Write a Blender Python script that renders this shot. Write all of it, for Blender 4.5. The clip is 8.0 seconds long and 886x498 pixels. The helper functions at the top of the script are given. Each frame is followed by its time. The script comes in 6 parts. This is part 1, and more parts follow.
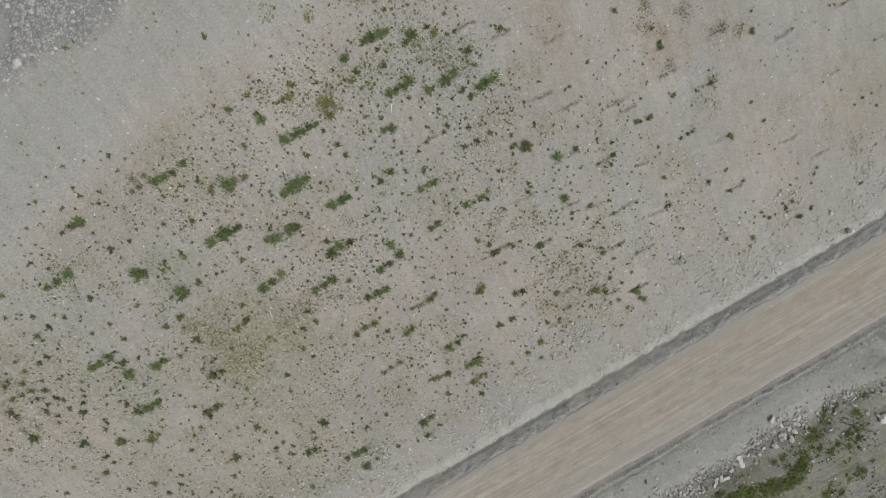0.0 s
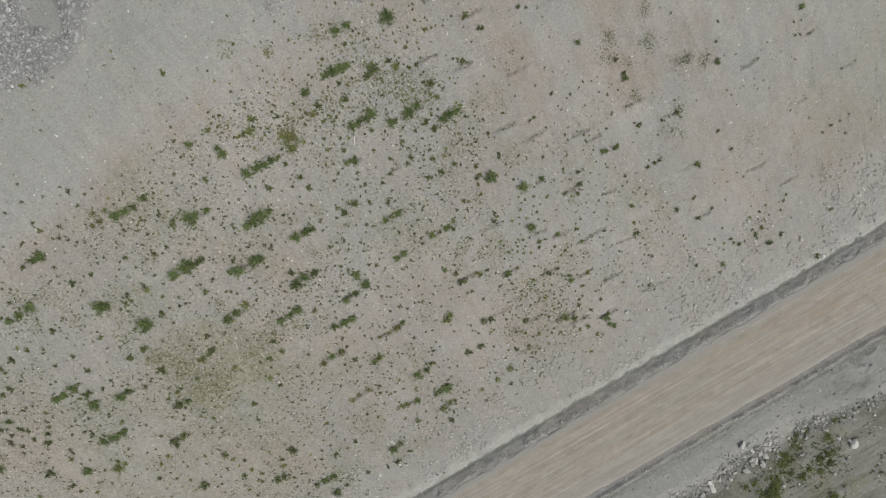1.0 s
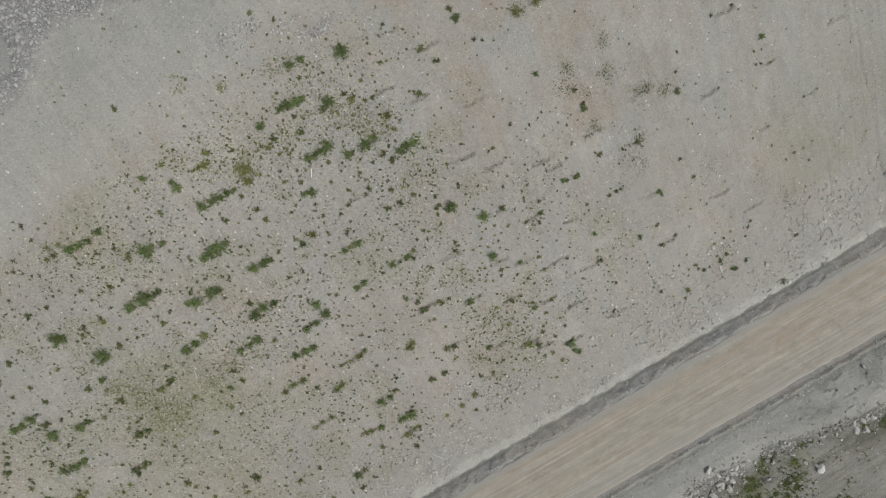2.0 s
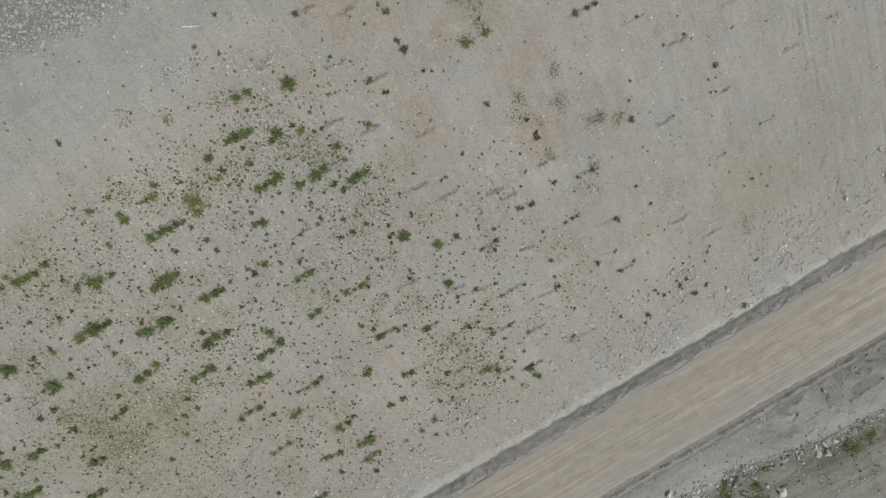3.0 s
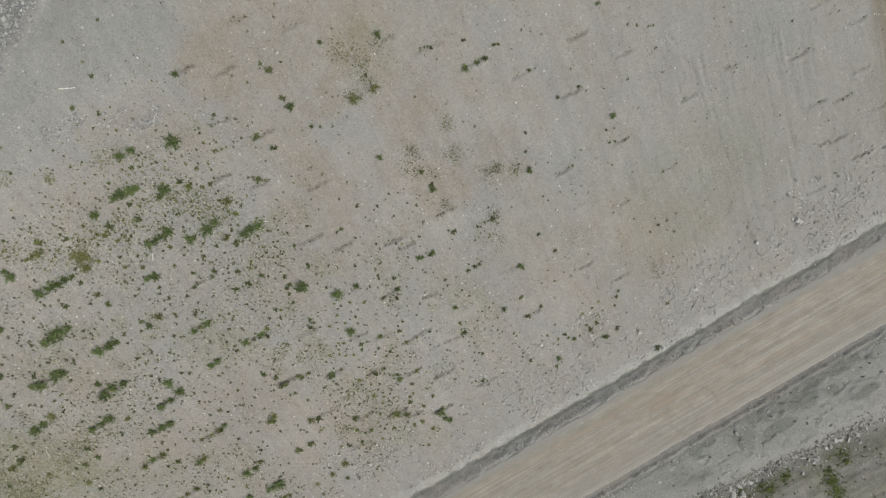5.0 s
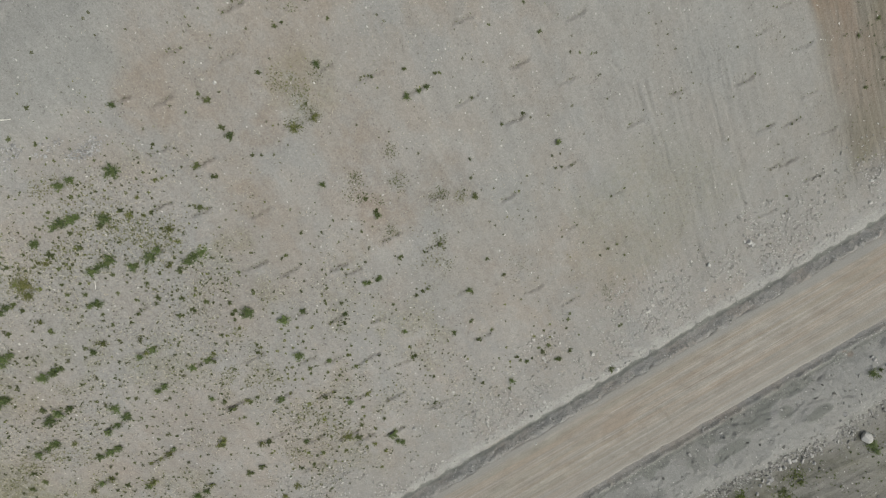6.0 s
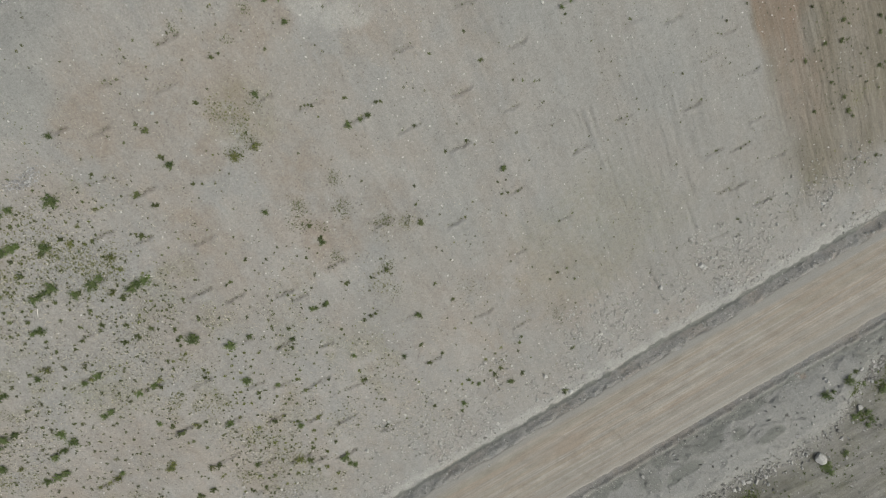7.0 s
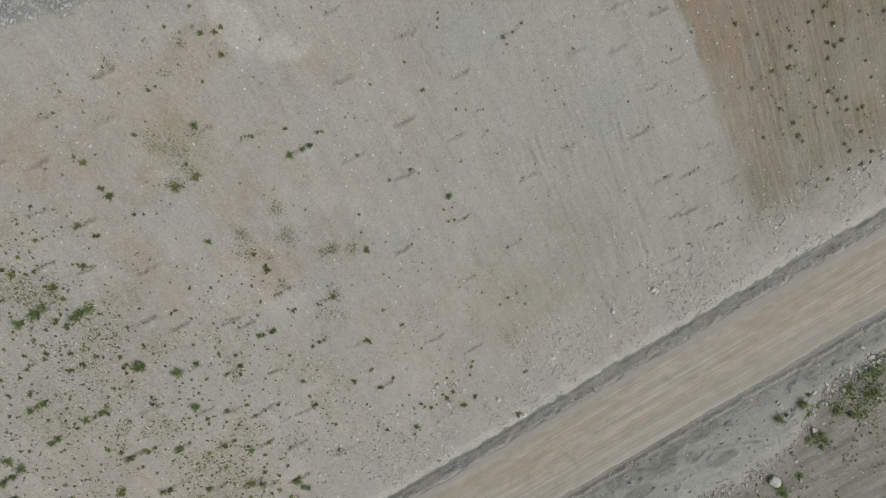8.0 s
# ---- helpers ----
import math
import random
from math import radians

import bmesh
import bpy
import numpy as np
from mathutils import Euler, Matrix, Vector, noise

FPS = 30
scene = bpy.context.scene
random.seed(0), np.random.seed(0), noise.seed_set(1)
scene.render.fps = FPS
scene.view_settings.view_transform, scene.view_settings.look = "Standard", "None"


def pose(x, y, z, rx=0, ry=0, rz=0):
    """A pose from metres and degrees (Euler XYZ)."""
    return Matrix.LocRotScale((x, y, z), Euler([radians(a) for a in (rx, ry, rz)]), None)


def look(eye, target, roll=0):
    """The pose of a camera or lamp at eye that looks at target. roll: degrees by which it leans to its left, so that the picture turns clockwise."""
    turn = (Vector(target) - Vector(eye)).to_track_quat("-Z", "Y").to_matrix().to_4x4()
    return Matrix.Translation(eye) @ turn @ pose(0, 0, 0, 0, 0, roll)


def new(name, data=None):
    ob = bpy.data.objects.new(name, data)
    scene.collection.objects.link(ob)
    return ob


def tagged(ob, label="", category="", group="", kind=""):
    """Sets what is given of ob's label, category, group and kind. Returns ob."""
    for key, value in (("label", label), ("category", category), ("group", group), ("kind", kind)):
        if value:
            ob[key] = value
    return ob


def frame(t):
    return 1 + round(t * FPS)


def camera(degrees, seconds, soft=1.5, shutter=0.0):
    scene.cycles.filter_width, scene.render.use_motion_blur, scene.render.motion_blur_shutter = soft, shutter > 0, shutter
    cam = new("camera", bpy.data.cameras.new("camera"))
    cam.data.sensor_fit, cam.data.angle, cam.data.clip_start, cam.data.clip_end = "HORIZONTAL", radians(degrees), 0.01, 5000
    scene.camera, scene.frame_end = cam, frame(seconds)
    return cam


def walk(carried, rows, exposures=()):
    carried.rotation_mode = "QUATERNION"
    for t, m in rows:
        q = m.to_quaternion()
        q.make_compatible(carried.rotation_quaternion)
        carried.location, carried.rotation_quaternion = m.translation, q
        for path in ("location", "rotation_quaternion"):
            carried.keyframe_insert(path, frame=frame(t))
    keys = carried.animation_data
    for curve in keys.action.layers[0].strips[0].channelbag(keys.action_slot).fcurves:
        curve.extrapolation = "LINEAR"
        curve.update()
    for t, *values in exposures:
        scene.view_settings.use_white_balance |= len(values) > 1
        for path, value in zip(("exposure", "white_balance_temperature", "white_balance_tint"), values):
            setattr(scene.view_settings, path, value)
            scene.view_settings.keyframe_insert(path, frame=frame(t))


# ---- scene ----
# The camera: a drone that looks straight down and flies along a gravel road at the foot of a regraded slope.
# World: x runs along the road, y up the slope, the road's surface is z = 0.
cam = camera(74.0, 8.0, soft=1.05)
HEADING = -30.0
ROWS = [
    (0.0, 0.000, 0.000, 59.200),
    (0.5, 1.833, 0.392, 59.212),
    (1.0, 3.858, 0.756, 59.213),
    (1.5, 5.911, 1.052, 59.216),
    (3.0, 12.713, 1.388, 59.222),
    (3.5, 15.051, 1.316, 59.240),
    (4.0, 17.502, 1.158, 59.262),
    (4.5, 19.923, 0.966, 59.297),
    (6.0, 27.567, 0.342, 59.459),
    (6.5, 30.100, 0.146, 59.530),
    (7.0, 32.751, -0.058, 59.583),
    (7.5, 35.315, -0.198, 59.652),
    (8.0, 38.000, -0.328, 59.704),
]
walk(cam, [(t, pose(x, y, z, 0, 0, HEADING)) for t, x, y, z in ROWS], exposures=((0.0, 0.05, 6850, 7), (4.0, 0.04, 6900, 5.5), (8.0, 0.02, 6950, 5.5)))

# Light: a bright overcast sky, the sun behind thin cloud to the south-east.
SUN_HEIGHT, SUN_AZIMUTH = 52.0, 150.0
world = bpy.data.worlds.new("overcast_sky")
scene.world = world
world.use_nodes = True
sky = world.node_tree.nodes.new("ShaderNodeTexSky")
sky.sky_type, sky.sun_disc = "NISHITA", False
sky.sun_elevation, sky.sun_rotation = radians(SUN_HEIGHT), radians(SUN_AZIMUTH)
sky.dust_density, sky.air_density, sky.ozone_density = 3.0, 1.0, 1.0
background = world.node_tree.nodes["Background"]
background.inputs["Strength"].default_value = 0.12
cloud = world.node_tree.nodes.new("ShaderNodeHueSaturation")
cloud.inputs["Saturation"].default_value = 0.5
world.node_tree.links.new(sky.outputs["Color"], cloud.inputs["Color"])
world.node_tree.links.new(cloud.outputs["Color"], background.inputs["Color"])
sun = new("sun", bpy.data.lights.new("sun", "SUN"))
sun.data.energy, sun.data.angle, sun.data.color = 1.6, radians(20.0), (1.0, 0.99, 0.96)
azimuth, height = radians(SUN_AZIMUTH), radians(SUN_HEIGHT)
sun.matrix_world = look((0, 0, 90), (-60 * math.sin(azimuth) * math.cos(height), -60 * math.cos(azimuth) * math.cos(height), 90 - 60 * math.sin(height)))

# ---- materials ----
def material(name, roughness=0.9):
    mat = bpy.data.materials.new(name)
    mat.use_nodes = True
    shader = mat.node_tree.nodes["Principled BSDF"]
    shader.inputs["Roughness"].default_value = roughness
    shader.inputs["Specular IOR Level"].default_value = 0.25
    return mat, mat.node_tree, shader


def node(tree, kind, **inputs):
    made = tree.nodes.new(kind)
    for key, value in inputs.items():
        made.inputs[key.replace("_", " ")].default_value = value
    return made


def place(tree, stretch=(1, 1, 1)):
    """Coordinates in metres, stretched."""
    geometry = tree.nodes.new("ShaderNodeNewGeometry")
    mapping = tree.nodes.new("ShaderNodeMapping")
    mapping.inputs["Scale"].default_value = stretch
    tree.links.new(geometry.outputs["Position"], mapping.inputs["Vector"])
    return mapping.outputs["Vector"]


def noise_of(tree, where, scale, detail=4.0, rough=0.6):
    made = node(tree, "ShaderNodeTexNoise", Scale=scale, Detail=detail, Roughness=rough)
    tree.links.new(where, made.inputs["Vector"])
    return made.outputs["Fac"]


def wavy(tree, stretch):
    """Long, wandering lines."""
    made = node(tree, "ShaderNodeTexNoise", Scale=1.0, Detail=6.0, Roughness=0.72, Distortion=1.8)
    tree.links.new(place(tree, stretch), made.inputs["Vector"])
    return made.outputs["Fac"]


def cells_of(tree, where, scale, output="Color"):
    made = node(tree, "ShaderNodeTexVoronoi", Scale=scale)
    tree.links.new(where, made.inputs["Vector"])
    return made.outputs[output]


def ramp(tree, value, low, high, a=0.0, b=1.0):
    made = node(tree, "ShaderNodeMapRange", From_Min=low, From_Max=high, To_Min=a, To_Max=b)
    tree.links.new(value, made.inputs["Value"])
    return made.outputs["Result"]


def mixed(tree, fac, a, b, mode="MIX"):
    made = tree.nodes.new("ShaderNodeMix")
    made.data_type, made.blend_type = "RGBA", mode
    for socket, value in ((made.inputs[0], fac), (made.inputs[6], a), (made.inputs[7], b)):
        if isinstance(value, bpy.types.NodeSocket):
            tree.links.new(value, socket)
        elif isinstance(value, tuple):
            socket.default_value = (*value, 1.0)
        else:
            socket.default_value = value
    return made.outputs[2]


def product(tree, a, b, operation="MULTIPLY"):
    made = tree.nodes.new("ShaderNodeMath")
    made.operation = operation
    for socket, value in ((made.inputs[0], a), (made.inputs[1], b)):
        if isinstance(value, bpy.types.NodeSocket):
            tree.links.new(value, socket)
        else:
            socket.default_value = value
    return made.outputs[0]


def grey(tree, value):
    made = tree.nodes.new("ShaderNodeCombineColor")
    for k in range(3):
        tree.links.new(value, made.inputs[k])
    return made.outputs[0]


def relief(tree, shader, value, distance, strength=1.0):
    bump = node(tree, "ShaderNodeBump", Strength=strength, Distance=distance)
    tree.links.new(value, bump.inputs["Height"])
    tree.links.new(bump.outputs["Normal"], shader.inputs["Normal"])


def attribute(tree, name):
    made = tree.nodes.new("ShaderNodeAttribute")
    made.attribute_name = name
    return made.outputs["Fac"]


def ground_material():
    """Grey mine gravel and till: crushed stone, fines, reddish soil, damp, coarse strips and painted shade by
    attribute.
    """
    mat, tree, shader = material("gravelly_soil", 0.95)
    where = place(tree)
    broad, middle, fine = noise_of(tree, where, 0.09, 5.0), noise_of(tree, where, 0.7, 5.0, 0.65), noise_of(tree, where, 6.0, 4.0, 0.7)
    base = mixed(tree, ramp(tree, broad, 0.35, 0.65), GROUND_GREY, GROUND_LIGHT)
    base = mixed(tree, ramp(tree, middle, 0.4, 0.72, 0.0, 0.45), base, GROUND_TAN)
    # loads of warmer and cooler soil, spread side by side and smeared down the slope
    load = noise_of(tree, place(tree, (0.22, 0.13, 0.13)), 1.0, 7.0, 0.66)
    base = mixed(tree, ramp(tree, load, 0.53, 0.60, 0.0, 0.6), base, GROUND_PINK)
    base = mixed(tree, ramp(tree, load, 0.47, 0.40, 0.0, 0.8), base, GROUND_COOL)
    red = product(tree, attribute(tree, "brown"), ramp(tree, middle, 0.36, 0.62, 0.4, 1.0))
    base = mixed(tree, red, base, GROUND_BROWN)
    base = mixed(tree, attribute(tree, "till"), base, GROUND_TILL)
    drag = noise_of(tree, place(tree, (0.25, 1.9, 1.0)), 1.0, 5.0, 0.7)
    base = mixed(tree, attribute(tree, "low"), base, mixed(tree, ramp(tree, drag, 0.36, 0.62), GROUND_LOW, GROUND_PALE_LOW))
    base = mixed(tree, product(tree, attribute(tree, "red"), ramp(tree, noise_of(tree, place(tree, (2.6, 0.3, 0.3)), 1.0, 5.0, 0.65), 0.3, 0.65, 0.45, 1.0)), base, GROUND_RED)
    base = mixed(tree, product(tree, attribute(tree, "silt"), 0.8), base, GROUND_SILT)
    base = mixed(tree, attribute(tree, "blue"), base, GROUND_BLUE)
    base = mixed(tree, product(tree, attribute(tree, "moss"), ramp(tree, noise_of(tree, where, 2.2, 5.0, 0.7), 0.35, 0.65, 0.15, 0.85)), base, GROUND_MOSS)
    base = mixed(tree, attribute(tree, "humus_shade"), base, GROUND_HUMUS_SHADE)
    base = mixed(tree, product(tree, attribute(tree, "crest"), 0.9), base, GROUND_CREST)
    base = mixed(tree, attribute(tree, "damp_shade"), base, GROUND_DAMP_SHADE)
    base = mixed(tree, product(tree, attribute(tree, "litter_shade"), ramp(tree, noise_of(tree, where, 7.5, 4.0, 0.75), 0.44, 0.57, 0.12, 1.0)), base, GROUND_LITTER_SHADE)
    speck = product(tree, attribute(tree, "weedy"), ramp(tree, noise_of(tree, where, 5.5, 3.0, 0.8), 0.56, 0.63))
    base = mixed(tree, product(tree, speck, 0.65), base, GROUND_LITTER_SHADE)
    pebble = node(tree, "ShaderNodeSeparateColor")
    tree.links.new(cells_of(tree, where, 9.0), pebble.inputs[0])
    grit = node(tree, "ShaderNodeSeparateColor")
    tree.links.new(cells_of(tree, where, 16.0), grit.inputs[0])
    grain = product(tree, ramp(tree, pebble.outputs[0], 0.0, 1.0, 0.93, 1.07), ramp(tree, grit.outputs[1], 0.0, 1.0, 0.91, 1.09))
    grain = product(tree, grain, ramp(tree, fine, 0.25, 0.75, 0.92, 1.08))
    clod = noise_of(tree, where, 1.9, 6.0, 0.72)
    grain = product(tree, grain, ramp(tree, clod, 0.28, 0.72, 0.94, 1.06))
    # scattered dark specks, the shadows of small stones painted into the colour
    stone_shade = product(tree, ramp(tree, pebble.outputs[2], 0.93, 0.97), ramp(tree, noise_of(tree, where, 0.8, 4.0, 0.7), 0.45, 0.6))
    grain = product(tree, grain, ramp(tree, stone_shade, 0.0, 1.0, 1.0, 0.72))
    comb = noise_of(tree, place(tree, (4.6, 0.07, 0.07)), 1.0, 3.0, 0.6)
    comb = product(tree, ramp(tree, comb, 0.38, 0.62, -0.13, 0.10), product(tree, attribute(tree, "till"), product(tree, attribute(tree, "track"), 0.35), "MAXIMUM"))
    grain = product(tree, grain, product(tree, comb, 1.0, "ADD"))
    smear = noise_of(tree, place(tree, (1.5, 0.22, 0.22)), 1.0, 5.0, 0.68)
    grain = product(tree, grain, ramp(tree, smear, 0.3, 0.7, 0.93, 1.07))
    base = mixed(tree, 1.0, base, grey(tree, grain), "MULTIPLY")
    rut = product(tree, ramp(tree, wavy(tree, (3.2, 0.34, 0.3)), 0.56, 0.66), attribute(tree, "track"))
    base = mixed(tree, product(tree, rut, 0.08), base, GROUND_TILL)
    white = product(tree, ramp(tree, pebble.outputs[1], 0.993, 1.0), ramp(tree, pebble.outputs[2], 0.4, 0.6))
    base = mixed(tree, white, base, (0.55, 0.54, 0.52))
    tree.links.new(base, shader.inputs["Base Color"])
    lump = product(tree, product(tree, fine, product(tree, grit.outputs[0], 0.3), "ADD"), product(tree, clod, 0.9), "ADD")
    line = product(tree, ramp(tree, wavy(tree, (3.2, 0.34, 0.3)), 0.56, 0.66), attribute(tree, "track"))
    relief(tree, shader, product(tree, lump, product(tree, line, -1.6), "ADD"), 0.06, 0.6)
    return mat


def road_material():
    """Graded gravel road: streaks along the traffic, pale fines, brown wheel bands."""
    mat, tree, shader = material("graded_gravel_road", 0.95)
    where = place(tree)
    streak = noise_of(tree, place(tree, (0.035, 1.5, 1.0)), 1.0, 5.0, 0.6)
    thin = noise_of(tree, place(tree, (0.05, 4.5, 1.0)), 1.0, 4.0, 0.65)
    patch, fine = noise_of(tree, where, 0.28, 5.0, 0.6), noise_of(tree, where, 7.0, 4.0, 0.7)
    base = mixed(tree, ramp(tree, streak, 0.42, 0.58), ROAD_GREY, ROAD_BROWN)
    base = mixed(tree, ramp(tree, thin, 0.46, 0.66, 0.0, 0.85), base, ROAD_PALE)
    hair = noise_of(tree, place(tree, (0.09, 11.0, 1.0)), 1.0, 3.0, 0.6)
    base = mixed(tree, ramp(tree, hair, 0.5, 0.7, 0.0, 0.55), base, ROAD_GREY)
    scrape = noise_of(tree, place(tree, (0.06, 3.0, 1.0)), 1.7, 5.0, 0.7)
    base = mixed(tree, ramp(tree, scrape, 0.54, 0.66, 0.0, 0.7), base, ROAD_DARK)
    olive = noise_of(tree, place(tree, (0.03, 0.8, 1.0)), 1.0, 3.0, 0.6)
    base = mixed(tree, ramp(tree, olive, 0.52, 0.66, 0.0, 0.6), base, ROAD_OLIVE)
    blotch = noise_of(tree, place(tree, (0.45, 1.0, 1.0)), 1.1, 6.0, 0.7)
    base = mixed(tree, ramp(tree, patch, 0.5, 0.75, 0.0, 0.45), base, ROAD_BROWN)
    base = mixed(tree, 1.0, base, grey(tree, ramp(tree, blotch, 0.32, 0.68, 0.84, 1.14)), "MULTIPLY")
    base = mixed(tree, attribute(tree, "shoulder"), base, ROAD_SHOULDER)
    base = mixed(tree, attribute(tree, "rust"), base, ROAD_RUST)
    base = mixed(tree, attribute(tree, "pale"), base, ROAD_PALE)
    base = mixed(tree, attribute(tree, "scuff"), base, ROAD_SCUFF)
    base = mixed(tree, 1.0, base, grey(tree, ramp(tree, fine, 0.2, 0.8, 0.80, 1.20)), "MULTIPLY")
    tree.links.new(base, shader.inputs["Base Color"])
    relief(tree, shader, product(tree, thin, product(tree, fine, 0.4), "ADD"), 0.05, 0.5)
    return mat


def stone_material(name, dark, light, warm):
    mat, tree, shader = material(name, 0.85)
    island = tree.nodes.new("ShaderNodeNewGeometry").outputs["Random Per Island"]
    info = tree.nodes.new("ShaderNodeObjectInfo").outputs["Random"]
    spread = product(tree, product(tree, island, info, "ADD"), 1.0, "FRACT")
    where = place(tree)
    base = mixed(tree, spread, dark, light)
    base = mixed(tree, ramp(tree, noise_of(tree, where, 3.0), 0.45, 0.8, 0.0, 0.6), base, warm)
    base = mixed(tree, 1.0, base, grey(tree, ramp(tree, noise_of(tree, where, 9.0, 6.0, 0.75), 0.25, 0.75, 0.62, 1.3)), "MULTIPLY")
    tree.links.new(base, shader.inputs["Base Color"])
    relief(tree, shader, noise_of(tree, where, 18.0, 4.0, 0.7), 0.02, 0.6)
    return mat


def leaf_material(name, dark, light, dry):
    mat, tree, shader = material(name, 0.65)
    island = tree.nodes.new("ShaderNodeNewGeometry").outputs["Random Per Island"]
    info = tree.nodes.new("ShaderNodeObjectInfo").outputs["Random"]
    base = mixed(tree, island, dark, light)
    spread = product(tree, product(tree, island, product(tree, info, 0.7), "ADD"), 1.0, "FRACT")
    base = mixed(tree, ramp(tree, spread, 0.62, 1.0, 0.0, 0.75), base, dry)
    base = mixed(tree, 1.0, base, grey(tree, ramp(tree, info, 0.0, 1.0, 0.75, 1.2)), "MULTIPLY")
    tree.links.new(base, shader.inputs["Base Color"])
    return mat


GROUND_GREY, GROUND_LIGHT, GROUND_TAN = (0.270, 0.261, 0.246), (0.305, 0.300, 0.287), (0.295, 0.274, 0.250)
GROUND_BROWN, GROUND_TILL, GROUND_SILT = (0.256, 0.224, 0.192), (0.168, 0.155, 0.122), (0.395, 0.392, 0.373)
GROUND_RED, ROAD_SCUFF = (0.222, 0.166, 0.128), (0.215, 0.198, 0.168)
GROUND_PINK, GROUND_COOL = (0.292, 0.266, 0.238), (0.272, 0.274, 0.268)
GROUND_LOW, GROUND_PALE_LOW = (0.122, 0.119, 0.098), (0.208, 0.204, 0.186)
GROUND_CREST = (0.215, 0.217, 0.218)
GROUND_HUMUS_SHADE = (0.118, 0.116, 0.094)
GROUND_BLUE, GROUND_DAMP_SHADE, GROUND_LITTER_SHADE = (0.258, 0.261, 0.252), (0.156, 0.163, 0.150), (0.112, 0.104, 0.082)
GROUND_MOSS = (0.165, 0.165, 0.085)
ROAD_GREY, ROAD_BROWN, ROAD_PALE = (0.284, 0.268, 0.240), (0.302, 0.260, 0.217), (0.380, 0.364, 0.336)
ROAD_DARK, ROAD_OLIVE = (0.235, 0.205, 0.172), (0.268, 0.256, 0.218)
ROAD_SHOULDER, ROAD_RUST = (0.272, 0.271, 0.258), (0.298, 0.246, 0.200)
soil = ground_material()
gravel_road = road_material()
grey_stone = stone_material("crushed_grey_stone", (0.22, 0.22, 0.21), (0.46, 0.455, 0.44), (0.34, 0.31, 0.27))
pale_stone = stone_material("pale_blast_rock", (0.235, 0.230, 0.220), (0.53, 0.52, 0.50), (0.36, 0.345, 0.32))
leaf_green = leaf_material("green_leaves", (0.042, 0.074, 0.026), (0.142, 0.190, 0.068), (0.17, 0.185, 0.08))
leaf_olive = leaf_material("olive_leaves", (0.072, 0.090, 0.028), (0.165, 0.185, 0.060), (0.20, 0.20, 0.08))
leaf_moss = leaf_material("mossy_leaves", (0.038, 0.060, 0.014), (0.120, 0.152, 0.038), (0.15, 0.155, 0.06))
leaf_yellow = leaf_material("yellow_green_leaves", (0.100, 0.115, 0.035), (0.205, 0.210, 0.075), (0.26, 0.24, 0.13))
leaf_dark = leaf_material("dark_weed_leaves", (0.056, 0.075, 0.031), (0.124, 0.145, 0.058), (0.13, 0.135, 0.065))
leaf_dry = leaf_material("dull_weed_leaves", (0.055, 0.064, 0.034), (0.128, 0.136, 0.068), (0.15, 0.148, 0.085))
bark = stone_material("grey_brown_bark", (0.12, 0.10, 0.08), (0.20, 0.17, 0.13), (0.16, 0.13, 0.10))
crest_stone = stone_material("grey_crest_rock", (0.205, 0.207, 0.210), (0.440, 0.442, 0.446), (0.31, 0.31, 0.306))
damp_stone = stone_material("damp_ditch_gravel", (0.235, 0.237, 0.226), (0.42, 0.42, 0.405), (0.31, 0.30, 0.285))
shard_stone = stone_material("broken_bank_rock", (0.110, 0.110, 0.105), (0.44, 0.435, 0.425), (0.34, 0.32, 0.29))
boulder_stone = stone_material("pale_boulder_stone", (0.40, 0.40, 0.39), (0.56, 0.555, 0.54), (0.46, 0.44, 0.40))
leaf_haze = leaf_material("greyish_olive_leaves", (0.075, 0.083, 0.043), (0.165, 0.172, 0.088), (0.20, 0.185, 0.11))
straw = leaf_material("dry_straw", (0.30, 0.28, 0.22), (0.46, 0.44, 0.37), (0.38, 0.34, 0.26))
shard_boulder = stone_material("angular_blast_block", (0.36, 0.355, 0.345), (0.52, 0.51, 0.495), (0.44, 0.425, 0.40))
dead_wood = stone_material("bleached_dead_wood", (0.54, 0.53, 0.50), (0.66, 0.65, 0.61), (0.56, 0.53, 0.47))

# ---- terrain ----
def smooth(a, b, v):
    f = np.clip((v - a) / (b - a), 0.0, 1.0)
    return f * f * (3.0 - 2.0 * f)


LATTICE = np.random.RandomState(7).rand(256, 256)


def value_noise(x, y):
    """Smooth noise from 0 to 1 with a cell of one unit."""
    xi, yi = np.floor(x).astype(int), np.floor(y).astype(int)
    u, v = x - xi, y - yi
    u, v = u * u * (3 - 2 * u), v * v * (3 - 2 * v)
    a, b = LATTICE[xi & 255, yi & 255], LATTICE[(xi + 1) & 255, yi & 255]
    c, d = LATTICE[xi & 255, (yi + 1) & 255], LATTICE[(xi + 1) & 255, (yi + 1) & 255]
    return (a + (b - a) * u) * (1 - v) + (c + (d - c) * u) * v


def fbm(x, y, size, octaves=4):
    """Layered noise from about -1 to 1; size is the coarsest cell in metres."""
    total, weight, norm = 0.0, 1.0, 0.0
    for k in range(octaves):
        total = total + weight * (2 * value_noise(x / size + 17.3 * k, y / size + 5.7 * k) - 1)
        norm, weight, size = norm + weight, weight * 0.5, size * 0.5
    return total / norm


